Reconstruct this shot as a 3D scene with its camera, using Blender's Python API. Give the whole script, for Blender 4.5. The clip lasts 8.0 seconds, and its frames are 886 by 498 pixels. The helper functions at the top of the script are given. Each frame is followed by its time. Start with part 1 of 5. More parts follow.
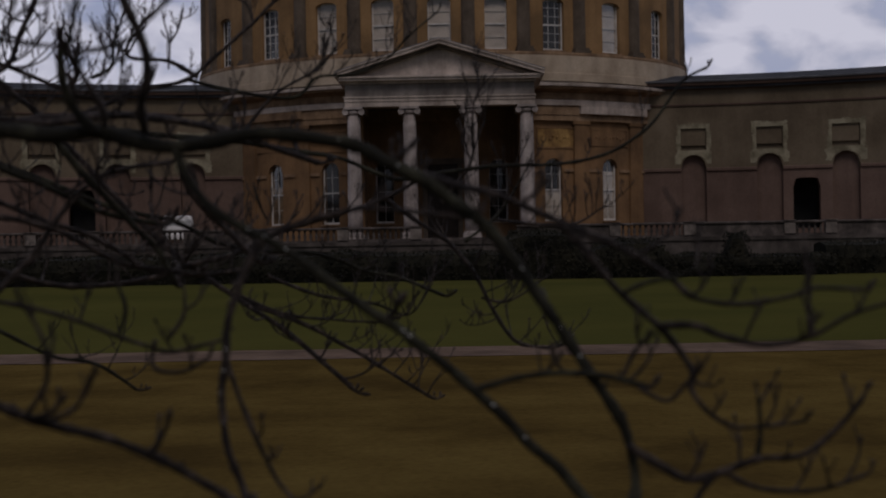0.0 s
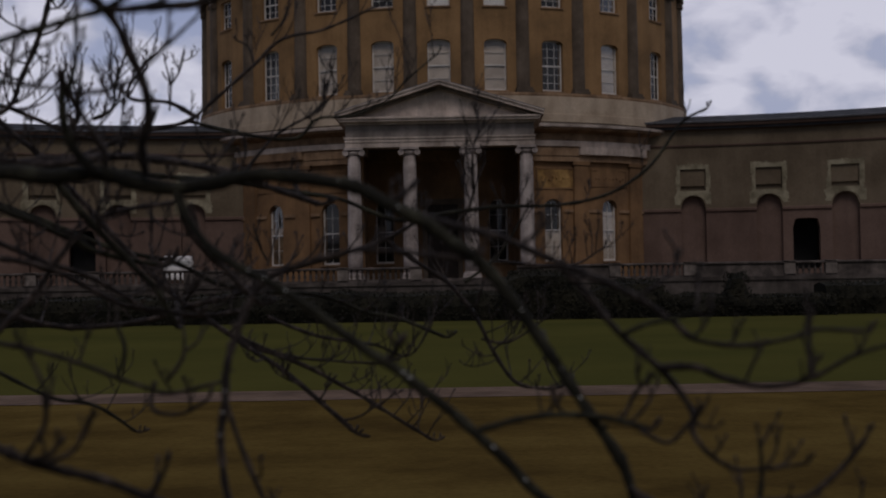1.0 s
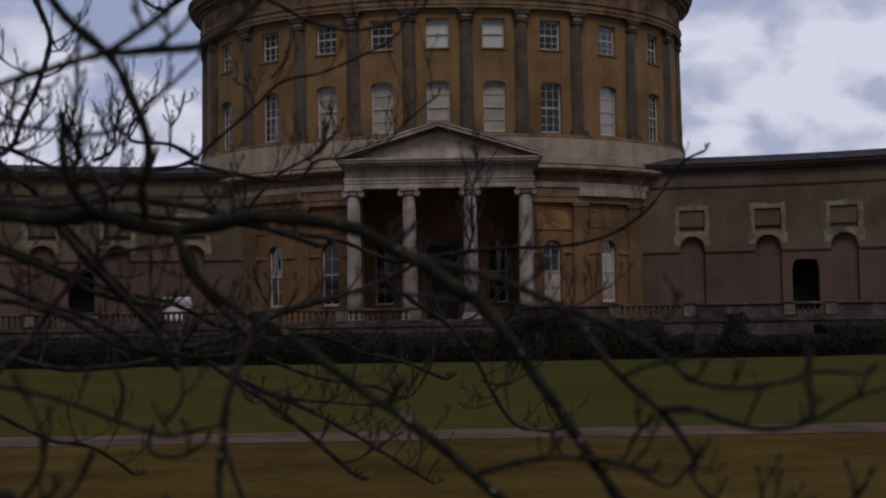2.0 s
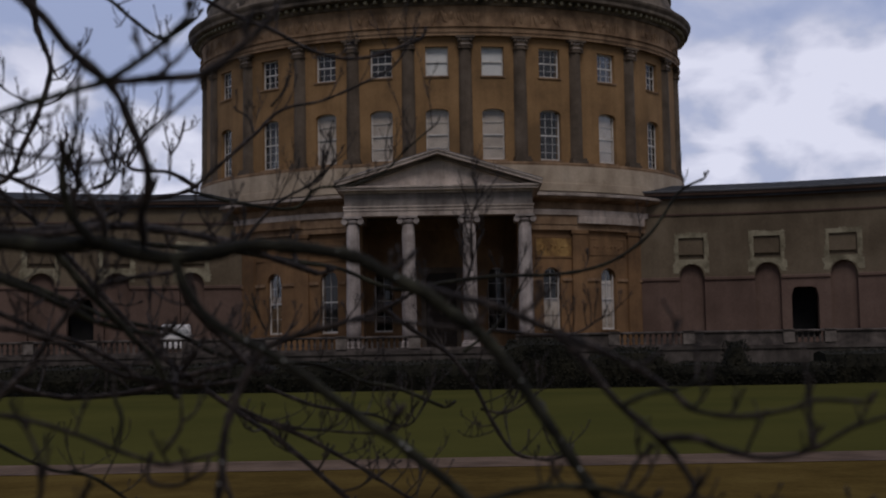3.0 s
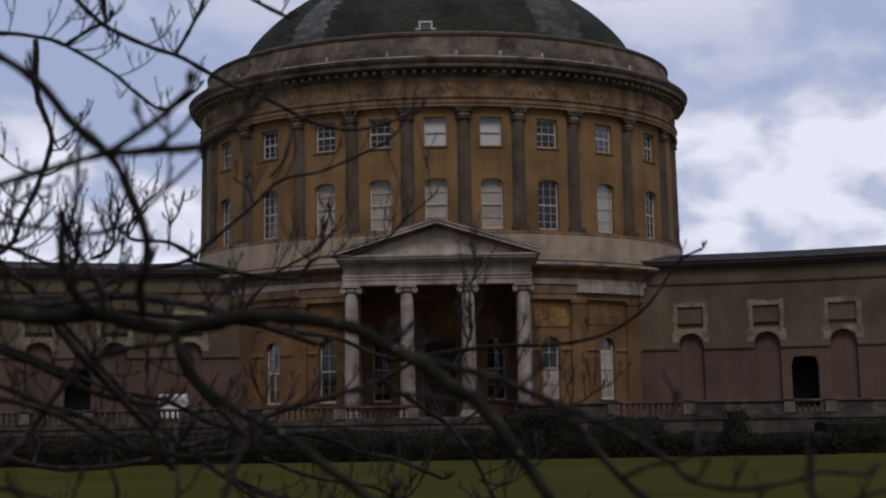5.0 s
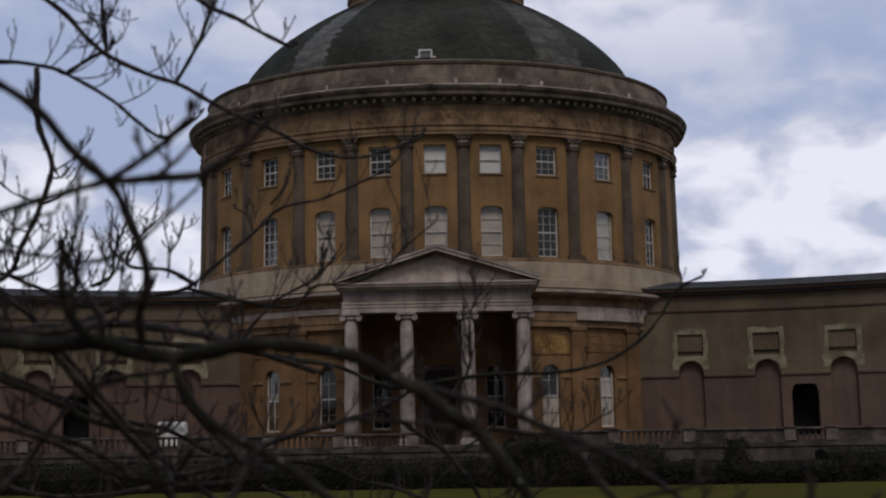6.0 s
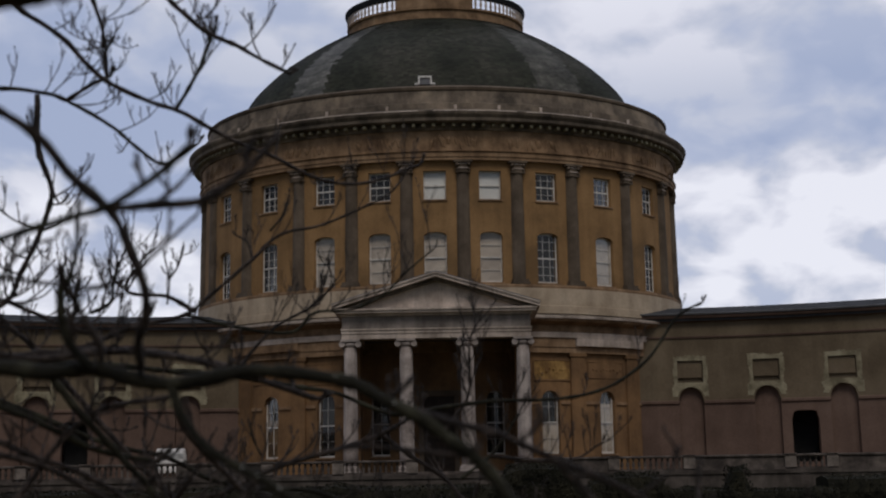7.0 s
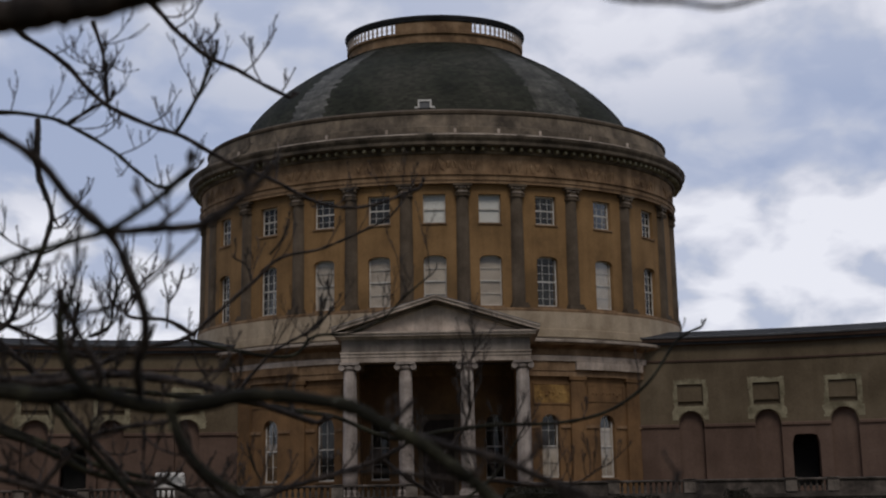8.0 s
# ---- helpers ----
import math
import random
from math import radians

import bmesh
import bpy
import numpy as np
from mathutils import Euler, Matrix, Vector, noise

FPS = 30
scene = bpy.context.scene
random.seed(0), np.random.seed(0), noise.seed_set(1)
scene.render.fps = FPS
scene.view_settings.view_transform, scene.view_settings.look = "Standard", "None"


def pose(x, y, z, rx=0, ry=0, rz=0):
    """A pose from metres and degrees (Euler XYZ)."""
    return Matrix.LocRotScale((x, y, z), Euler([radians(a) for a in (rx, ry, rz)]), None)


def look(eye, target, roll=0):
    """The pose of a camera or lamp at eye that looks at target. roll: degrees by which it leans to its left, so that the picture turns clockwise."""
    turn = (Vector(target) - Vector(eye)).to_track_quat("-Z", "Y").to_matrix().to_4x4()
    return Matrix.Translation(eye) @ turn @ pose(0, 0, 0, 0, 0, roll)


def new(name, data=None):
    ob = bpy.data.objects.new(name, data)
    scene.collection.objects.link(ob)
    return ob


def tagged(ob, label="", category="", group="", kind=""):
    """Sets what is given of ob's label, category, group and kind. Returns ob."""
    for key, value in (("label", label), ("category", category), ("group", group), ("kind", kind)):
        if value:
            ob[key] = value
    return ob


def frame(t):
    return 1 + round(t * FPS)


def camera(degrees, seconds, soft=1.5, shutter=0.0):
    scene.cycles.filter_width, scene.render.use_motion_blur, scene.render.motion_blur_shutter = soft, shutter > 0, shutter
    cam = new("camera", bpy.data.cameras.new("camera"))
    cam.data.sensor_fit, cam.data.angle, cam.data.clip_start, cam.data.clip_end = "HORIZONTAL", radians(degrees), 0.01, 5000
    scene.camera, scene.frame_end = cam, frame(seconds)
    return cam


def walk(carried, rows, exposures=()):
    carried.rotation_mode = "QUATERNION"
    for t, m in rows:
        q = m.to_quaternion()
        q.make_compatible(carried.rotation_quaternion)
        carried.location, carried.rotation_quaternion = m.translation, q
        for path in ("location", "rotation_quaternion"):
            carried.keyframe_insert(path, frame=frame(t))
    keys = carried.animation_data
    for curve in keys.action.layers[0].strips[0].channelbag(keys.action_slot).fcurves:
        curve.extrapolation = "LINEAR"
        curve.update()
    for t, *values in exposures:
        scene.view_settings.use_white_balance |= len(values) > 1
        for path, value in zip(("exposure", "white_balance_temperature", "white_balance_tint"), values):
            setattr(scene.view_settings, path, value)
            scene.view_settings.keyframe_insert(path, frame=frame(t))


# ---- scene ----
# camera and its walk: a camera on a tripod that tilts up
EYE = Vector((1.3, -86.41, 1.45))
cam = camera(38.0, 8.0, 1.5)
cam.data.dof.use_dof = True
cam.data.dof.focus_distance = 13.0
cam.data.dof.aperture_fstop = 2.5


def tilt(yaw, up, rise):
    return Matrix.Translation(EYE + Vector((0, 0, rise))) @ pose(0, 0, 0, 0, 0, yaw) @ pose(0, 0, 0, 90 + up) @ pose(0, 0, 0, 0, 0, -0.934)


PATH = [(0.0, 0.985, -0.177), (0.5, 0.955, 0.664), (1.0, 0.955, 1.62), (1.5, 0.919, 2.542), (1.7, 0.909, 2.92), (2.8, 0.853, 4.485), (3.0, 0.845, 4.666),
        (3.5, 0.835, 5.156), (4.0, 0.794, 6.215), (4.5, 0.752, 6.958), (4.7, 0.745, 7.27), (5.8, 0.711, 8.765), (6.0, 0.704, 8.957), (6.5, 0.682, 9.588),
        (7.0, 0.662, 10.117), (7.5, 0.634, 10.687), (8.0, 0.628, 11.155)]
walk(cam, [(t, tilt(yaw, up, -0.014 * (11.155 - up) / 11.33)) for t, yaw, up in PATH],
     exposures=[(0.0, -0.60, 6250, 20), (1.5, -0.42, 6200, 19), (3.0, -0.22, 6100, 18), (4.5, -0.08, 6150, 17), (8.0, -0.03, 6450, 12)])


# ---- node helpers ----
def tree_of(m):
    m.use_nodes = True
    m.node_tree.nodes.clear()
    return m.node_tree


def add(nt, kind, **values):
    n = nt.nodes.new(kind)
    for key, value in values.items():
        if key in n.inputs:
            n.inputs[key].default_value = value
    return n


def ramp(nt, source, stops):
    r = nt.nodes.new("ShaderNodeValToRGB")
    while len(r.color_ramp.elements) < len(stops):
        r.color_ramp.elements.new(0.5)
    for e, (at, c) in zip(r.color_ramp.elements, stops):
        e.position = at
        e.color = (c, c, c, 1) if isinstance(c, (int, float)) else (*c, 1)
    nt.links.new(source, r.inputs[0])
    return r.outputs[0]


def mixed(nt, mode, fac, one, two):
    m = nt.nodes.new("ShaderNodeMix")
    m.data_type, m.blend_type = "RGBA", mode
    for sock, value in ((m.inputs[0], fac), (m.inputs[6], one), (m.inputs[7], two)):
        if isinstance(value, (int, float)):
            sock.default_value = value
        elif isinstance(value, tuple):
            sock.default_value = (*value, 1)
        else:
            nt.links.new(value, sock)
    return m.outputs[2]


# ---- world: a broken overcast sky, brighter bands near the horizon ----
world = bpy.data.worlds.new("sky")
scene.world = world
world.use_nodes = True
wt = world.node_tree
wt.nodes.clear()
wout = wt.nodes.new("ShaderNodeOutputWorld")
sky = wt.nodes.new("ShaderNodeTexSky")
sky.sky_type, sky.sun_disc, sky.sun_elevation, sky.sun_rotation = "NISHITA", False, radians(55), radians(172)
coord = wt.nodes.new("ShaderNodeTexCoord")
stretch = wt.nodes.new("ShaderNodeMapping")
stretch.inputs["Scale"].default_value = (1.0, 1.0, 1.7)
stretch.inputs["Location"].default_value = (1.7, 0.0, 0.5)
wt.links.new(coord.outputs["Generated"], stretch.inputs[0])
big = add(wt, "ShaderNodeTexNoise", Scale=6.5, Detail=4.0, Roughness=0.44, Distortion=0.2)
wt.links.new(stretch.outputs[0], big.inputs["Vector"])
fine = add(wt, "ShaderNodeTexNoise", Scale=17.0, Detail=7.0, Roughness=0.48, Distortion=0.2)
wt.links.new(stretch.outputs[0], fine.inputs["Vector"])
sep = wt.nodes.new("ShaderNodeSeparateXYZ")
wt.links.new(coord.outputs["Generated"], sep.inputs[0])
band = ramp(wt, sep.outputs[2], [(0.0, 0.38), (0.10, 0.44), (0.14, 0.52), (0.19, 0.52), (0.232, 0.30), (0.275, 0.19), (0.31, 0.37), (0.36, 0.54), (0.7, 0.46)])
both = ramp(wt, mixed(wt, "MIX", 0.48, big.outputs["Fac"], fine.outputs["Fac"]), [(0.42, 0.0), (0.58, 1.0)])
calm = ramp(wt, sep.outputs[2], [(0.20, 0.80), (0.26, 0.40), (0.5, 0.34)])
half_x = wt.nodes.new("ShaderNodeMath")
half_x.operation = "MULTIPLY_ADD"
half_x.inputs[1].default_value, half_x.inputs[2].default_value = 0.5, 0.5
wt.links.new(sep.outputs[0], half_x.inputs[0])
west = mixed(wt, "MULTIPLY", 1.0, ramp(wt, half_x.outputs[0], [(0.36, 0.20), (0.52, 0.0)]), ramp(wt, sep.outputs[2], [(0.14, 0.0), (0.21, 1.0)]))
lift = mixed(wt, "SUBTRACT", 1.0, mixed(wt, "ADD", calm, band, both), west)
cloud = ramp(wt, lift, [(0.28, (0.395, 0.465, 0.635)), (0.46, (0.475, 0.535, 0.685)), (0.62, (0.59, 0.63, 0.735)), (0.78, (0.75, 0.77, 0.85)), (0.98, (0.90, 0.915, 0.975))])
blue = mixed(wt, "MULTIPLY", 1.0, sky.outputs[0], (0.06, 0.06, 0.06))
whole = mixed(wt, "MIX", 0.9, blue, cloud)
# the unseen sky behind the camera is dimmed so the facade gets less light
half_y = wt.nodes.new("ShaderNodeMath")
half_y.operation = "MULTIPLY_ADD"
half_y.inputs[1].default_value, half_y.inputs[2].default_value = 0.5, 0.5
wt.links.new(sep.outputs[1], half_y.inputs[0])
thick = ramp(wt, half_y.outputs[0], [(0.0, 0.30), (0.5, 0.50), (0.8, 0.95), (1.0, 1.0)])
whole = mixed(wt, "MULTIPLY", 1.0, whole, thick)
wbg = add(wt, "ShaderNodeBackground", Strength=1.0)
wt.links.new(whole, wbg.inputs[0])
wt.links.new(wbg.outputs[0], wout.inputs[0])

sun = new("sun", bpy.data.lights.new("sun", "SUN"))
sun.data.energy, sun.data.angle, sun.data.color = 0.98, radians(24), (1.0, 0.91, 0.80)
sun.matrix_world = look((6, -43, 70), (0, 0, 8))


# ---- materials ----
def surface(name, colours, scale=1.0, rough=0.8, bump=0.3, grain=40.0, vary=0.0, metal=0.0, streak=0.0, gloss=0.3, spread=(0.36, 0.66), stretch_z=1.0, pieces=0.0):
    """colours: dark, mid, light. Large stains, fine grain and relief at real size; streak: dirt that runs down."""
    m = bpy.data.materials.new(name)
    nt = tree_of(m)
    out = nt.nodes.new("ShaderNodeOutputMaterial")
    bs = add(nt, "ShaderNodeBsdfPrincipled", Roughness=rough, Metallic=metal)
    bs.inputs["Specular IOR Level"].default_value = gloss
    mp = nt.nodes.new("ShaderNodeMapping")
    mp.inputs["Scale"].default_value = (1, 1, stretch_z)
    geo = nt.nodes.new("ShaderNodeNewGeometry")
    nt.links.new(geo.outputs["Position"], mp.inputs[0])
    n1 = add(nt, "ShaderNodeTexNoise", Scale=scale, Detail=6.0, Roughness=0.62)
    n2 = add(nt, "ShaderNodeTexNoise", Scale=grain, Detail=4.0, Roughness=0.6)
    nt.links.new(mp.outputs[0], n1.inputs["Vector"])
    nt.links.new(geo.outputs["Position"], n2.inputs["Vector"])
    base = ramp(nt, n1.outputs["Fac"], [(spread[0], colours[0]), (0.5, colours[1]), (spread[1], colours[2])])
    speck = ramp(nt, n2.outputs["Fac"], [(0.25, 0.84), (0.5, 1.0), (0.75, 1.12)])
    col = mixed(nt, "MULTIPLY", 0.8, base, speck)
    if streak:
        m2 = nt.nodes.new("ShaderNodeMapping")
        m2.inputs["Scale"].default_value = (1.1, 1.1, 0.12)
        nt.links.new(geo.outputs["Position"], m2.inputs[0])
        n3 = add(nt, "ShaderNodeTexNoise", Scale=1.0, Detail=5.0, Roughness=0.65)
        nt.links.new(m2.outputs[0], n3.inputs["Vector"])
        runs = ramp(nt, n3.outputs["Fac"], [(0.38, (0.36, 0.35, 0.35)), (0.58, (1, 1, 1))])
        col = mixed(nt, "MULTIPLY", streak, col, runs)
    if vary:
        info = nt.nodes.new("ShaderNodeObjectInfo")
        tone = ramp(nt, info.outputs["Random"], [(0.0, 1.0 - vary), (1.0, 1.0 + vary)])
        col = mixed(nt, "MULTIPLY", 1.0, col, tone)
    if pieces:
        tone = ramp(nt, geo.outputs["Random Per Island"], [(0.0, 1.0 - pieces), (1.0, 1.0 + pieces)])
        col = mixed(nt, "MULTIPLY", 1.0, col, tone)
    nt.links.new(col, bs.inputs["Base Color"])
    if bump:
        b = add(nt, "ShaderNodeBump", Strength=bump, Distance=0.02)
        nt.links.new(n2.outputs["Fac"], b.inputs["Height"])
        nt.links.new(b.outputs[0], bs.inputs["Normal"])
    nt.links.new(bs.outputs[0], out.inputs[0])
    return m


OCHRE = surface("ochre_stucco", ((0.205, 0.125, 0.056), (0.285, 0.170, 0.074), (0.355, 0.215, 0.096)), 0.32, 0.9, 0.22, 9.0, streak=0.28)
# browner, darker ochre for the ground floor and portico walls
OCHRELOW = surface("lower_ochre_stucco", ((0.155, 0.092, 0.046), (0.228, 0.133, 0.064), (0.295, 0.172, 0.080)), 0.4, 0.9, 0.25, 9.0, streak=0.35)
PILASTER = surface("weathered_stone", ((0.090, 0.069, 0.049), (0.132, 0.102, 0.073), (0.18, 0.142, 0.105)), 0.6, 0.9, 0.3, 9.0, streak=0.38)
FRIEZE = surface("frieze_stone", ((0.17, 0.107, 0.062), (0.295, 0.190, 0.108), (0.39, 0.265, 0.16)), 0.8, 0.9, 0.4, 7.0, streak=0.45)
DARKSTONE = surface("sooty_shade_stone", ((0.075, 0.062, 0.048), (0.165, 0.135, 0.103), (0.28, 0.226, 0.167)), 0.55, 0.9, 0.4, 8.0, streak=0.55)
PALE = surface("pale_stone", ((0.36, 0.30, 0.25), (0.56, 0.475, 0.405), (0.68, 0.59, 0.515)), 0.7, 0.85, 0.25, 9.0, streak=0.5)
WINGWALL = surface("drab_stucco", ((0.116, 0.076, 0.058), (0.152, 0.101, 0.078), (0.184, 0.126, 0.098)), 0.28, 0.92, 0.25, 8.0, streak=0.2)
WINGUP = surface("drab_upper_stucco", ((0.122, 0.094, 0.060), (0.163, 0.128, 0.083), (0.20, 0.161, 0.108)), 0.28, 0.92, 0.25, 8.0, streak=0.2)
SURROUND = surface("limewash", ((0.17, 0.15, 0.095), (0.29, 0.262, 0.175), (0.40, 0.37, 0.255)), 1.2, 0.9, 0.2, 9.0, streak=0.3)
PLINTH = surface("buff_stone", ((0.36, 0.285, 0.20), (0.47, 0.38, 0.275), (0.55, 0.455, 0.34)), 0.5, 0.9, 0.25, 9.0, streak=0.25)
YELLOW = surface("yellow_stucco", ((0.19, 0.108, 0.042), (0.34, 0.205, 0.070), (0.50, 0.32, 0.115)), 1.3, 0.9, 0.3, 9.0, streak=0.35)
SLATE = surface("slate", ((0.014, 0.017, 0.011), (0.030, 0.034, 0.023), (0.068, 0.066, 0.053)), 0.22, 0.7, 0.3, 6.0, gloss=0.3, spread=(0.34, 0.72), pieces=0.35)
SLATELIGHT = surface("worn_slate", ((0.060, 0.062, 0.054), (0.115, 0.115, 0.101), (0.20, 0.197, 0.178)), 0.9, 0.5, 0.4, 5.0, gloss=0.5, stretch_z=2.5, pieces=0.28)
SLATEWORN = surface("faded_slate", ((0.034, 0.036, 0.030), (0.074, 0.075, 0.064), (0.13, 0.128, 0.112)), 0.8, 0.6, 0.4, 5.0, gloss=0.4, stretch_z=2.5, pieces=0.3)
COLUMN = surface("column_stone", ((0.27, 0.23, 0.205), (0.44, 0.385, 0.35), (0.56, 0.50, 0.455)), 0.8, 0.85, 0.25, 9.0, streak=0.6)
ROOFSLATE = surface("dull_slate", ((0.022, 0.024, 0.027), (0.036, 0.038, 0.042), (0.05, 0.052, 0.058)), 0.8, 0.85, 0.3, 6.0, gloss=0.15)
LEAD = surface("lead", ((0.09, 0.095, 0.10), (0.14, 0.145, 0.155), (0.19, 0.195, 0.21)), 0.8, 0.5, 0.2, 8.0, gloss=0.5)
WHITE = surface("white_paint", ((0.62, 0.61, 0.58), (0.74, 0.73, 0.70), (0.80, 0.79, 0.77)), 2.0, 0.45, 0.08, 20.0)
FRAMEPAINT = surface("aged_white_paint", ((0.50, 0.48, 0.44), (0.64, 0.62, 0.58), (0.72, 0.70, 0.66)), 2.0, 0.5, 0.08, 20.0)
BLIND = surface("window_blind", ((0.46, 0.39, 0.335), (0.57, 0.49, 0.425), (0.64, 0.56, 0.49)), 0.9, 0.8, 0.05, 14.0)
BLINDWHITE = surface("white_blind", ((0.74, 0.72, 0.70), (0.82, 0.81, 0.80), (0.86, 0.85, 0.84)), 0.9, 0.8, 0.05, 14.0)
# near-black paint that stands in for the shade inside openings
DARK = surface("painted_dark", ((0.010, 0.010, 0.010), (0.016, 0.016, 0.016), (0.022, 0.022, 0.022)), 1.0, 0.9, 0.0)
BARK = surface("bark", ((0.012, 0.008, 0.006), (0.028, 0.020, 0.016), (0.118, 0.091, 0.076)), 22.0, 0.6, 0.9, 190.0, gloss=0.3, spread=(0.38, 0.70))
LICHEN = surface("green_bark", ((0.006, 0.006, 0.003), (0.015, 0.0145, 0.008), (0.052, 0.052, 0.032)), 10.0, 0.85, 0.6, 140.0)
SPOT = surface("pale_lichen", ((0.35, 0.36, 0.34), (0.48, 0.49, 0.47), (0.56, 0.57, 0.55)), 60.0, 0.9, 0.3, 200.0)
GRASS = surface("lawn", ((0.054, 0.055, 0.0150), (0.063, 0.061, 0.0165), (0.072, 0.069, 0.0185)), 0.16, 0.95, 0.5, 14.0, gloss=0.0)
GRASSWORN = surface("worn_lawn", ((0.056, 0.037, 0.012), (0.086, 0.058, 0.017), (0.112, 0.078, 0.023)), 0.5, 0.95, 0.6, 16.0, gloss=0.0)
GRAVEL = surface("gravel", ((0.075, 0.048, 0.031), (0.11, 0.072, 0.047), (0.145, 0.098, 0.066)), 1.2, 0.95, 0.6, 30.0, gloss=0.1)
HEDGE = surface("hedge_leaves", ((0.010, 0.010, 0.007), (0.018, 0.0175, 0.012), (0.028, 0.026, 0.017)), 1.4, 0.9, 0.3, 30.0, gloss=0.1)
TERRWALL = surface("terrace_wall", ((0.05, 0.042, 0.036), (0.09, 0.076, 0.066), (0.14, 0.12, 0.105)), 0.9, 0.9, 0.4, 9.0, streak=0.5)
BALSTONE = surface("balustrade_stone", ((0.045, 0.038, 0.033), (0.085, 0.071, 0.062), (0.165, 0.138, 0.12)), 1.3, 0.9, 0.3, 10.0, streak=0.35)
PIERSTONE = surface("pier_stone", ((0.10, 0.085, 0.074), (0.19, 0.162, 0.14), (0.29, 0.25, 0.218)), 1.1, 0.9, 0.3, 10.0, streak=0.4)
DOORWOOD = surface("dark_oak", ((0.014, 0.009, 0.006), (0.026, 0.017, 0.011), (0.04, 0.027, 0.018)), 2.0, 0.6, 0.2, 30.0)
RUBBER = surface("rubber", ((0.015, 0.015, 0.015), (0.022, 0.022, 0.022), (0.03, 0.03, 0.03)), 8.0, 0.8, 0.1)
SILVER = surface("silver_car_paint", ((0.22, 0.22, 0.23), (0.27, 0.27, 0.28), (0.30, 0.30, 0.31)), 3.0, 0.3, 0.0, metal=0.4, gloss=0.5)


def glass():
    m = bpy.data.materials.new("window_glass")
    nt = tree_of(m)
    out = nt.nodes.new("ShaderNodeOutputMaterial")
    clear = add(nt, "ShaderNodeBsdfTransparent", Color=(0.96, 0.975, 0.97, 1))
    shine = add(nt, "ShaderNodeBsdfGlossy", Roughness=0.03)
    fr = add(nt, "ShaderNodeFresnel", IOR=1.5)
    mx = nt.nodes.new("ShaderNodeMixShader")
    nt.links.new(fr.outputs[0], mx.inputs[0])
    nt.links.new(clear.outputs[0], mx.inputs[1])
    nt.links.new(shine.outputs[0], mx.inputs[2])
    nt.links.new(mx.outputs[0], out.inputs[0])
    return m


GLASS = glass()


# ---- mesh helpers ----
class Shape:
    """Vertices and faces of one mesh."""

    def __init__(self):
        self.v, self.f = [], []

    def quad(self, *pts):
        k = len(self.v)
        self.v.extend(Vector(q) for q in pts)
        self.f.append(tuple(range(k, k + len(pts))))

    def grid(self, rows, wrap=False, caps=False):
        k, n = len(self.v), len(rows[0])
        for row in rows:
            self.v.extend(Vector(q) for q in row)
        for i in range(len(rows) - 1):
            for j in range(n if wrap else n - 1):
                j2 = (j + 1) % n
                self.f.append((k + i * n + j, k + i * n + j2, k + (i + 1) * n + j2, k + (i + 1) * n + j))
        if caps:
            self.f.append(tuple(range(k + n - 1, k - 1, -1)))
            e = k + (len(rows) - 1) * n
            self.f.append(tuple(range(e, e + n)))

    def solid(self, corner):
        """A closed block of six faces; corner(i, j, k) gives its points."""
        k = len(self.v)
        for a in (0, 1):
            for b in (0, 1):
                for c in (0, 1):
                    self.v.append(Vector(corner(a, b, c)))
        for q in ((0, 1, 3, 2), (4, 6, 7, 5), (0, 4, 5, 1), (2, 3, 7, 6), (0, 2, 6, 4), (1, 5, 7, 3)):
            self.f.append(tuple(k + i for i in q))

    def box(self, x0, x1, y0, y1, z0, z1):
        self.solid(lambda a, b, c: ((x0, x1)[a], (y0, y1)[b], (z0, z1)[c]))

    def turned(self, profile, x=0.0, y=0.0, n=16):
        """A turned piece: profile of (radius, z)."""
        self.grid([[(x + r * math.cos(2 * math.pi * j / n), y + r * math.sin(2 * math.pi * j / n), z) for j in range(n)] for r, z in profile], True, True)

    def tube(self, pts, radii, n=7):
        ref = Vector((0.13, 0.97, 0.21)).normalized()
        rows = []
        for i, q in enumerate(pts):
            along = (pts[min(i + 1, len(pts) - 1)] - pts[max(i - 1, 0)]).normalized()
            u = along.cross(ref)
            u = u.normalized() if u.length > 1e-4 else along.orthogonal().normalized()
            w = along.cross(u)
            rows.append([q + (u * math.cos(2 * math.pi * j / n) + w * math.sin(2 * math.pi * j / n)) * radii[i] for j in range(n)])
        self.grid(rows, True, True)

    def mesh(self, name, material, smooth=False):
        me = bpy.data.meshes.new(name)
        me.from_pydata([tuple(q) for q in self.v], [], self.f)
        me.materials.append(material)
        bm = bmesh.new()
        bm.from_mesh(me)
        bmesh.ops.recalc_face_normals(bm, faces=bm.faces)
        bm.to_mesh(me)
        bm.free()
        if smooth:
            me.polygons.foreach_set("use_smooth", [True] * len(me.polygons))
        return me


def part(name, shape, material, parent=None, label="", smooth=False, kind=""):
    ob = new(name, shape.mesh(name, material, smooth) if isinstance(shape, Shape) else shape)
    ob.parent = parent
    return tagged(ob, label=label, kind=kind)


def thing(name, label, category, group="", kind="", at=(0, 0, 0)):
    ob = new(name)
    ob.location = at
    return tagged(ob, label, category, group, kind)


def block(s, place, u0, u1, z0, z1, o0, o1):
    """A block on a wall: along u, up z, out o."""
    s.solid(lambda a, b, c: place((u0, u1)[a], (z0, z1)[b], (o0, o1)[c]))


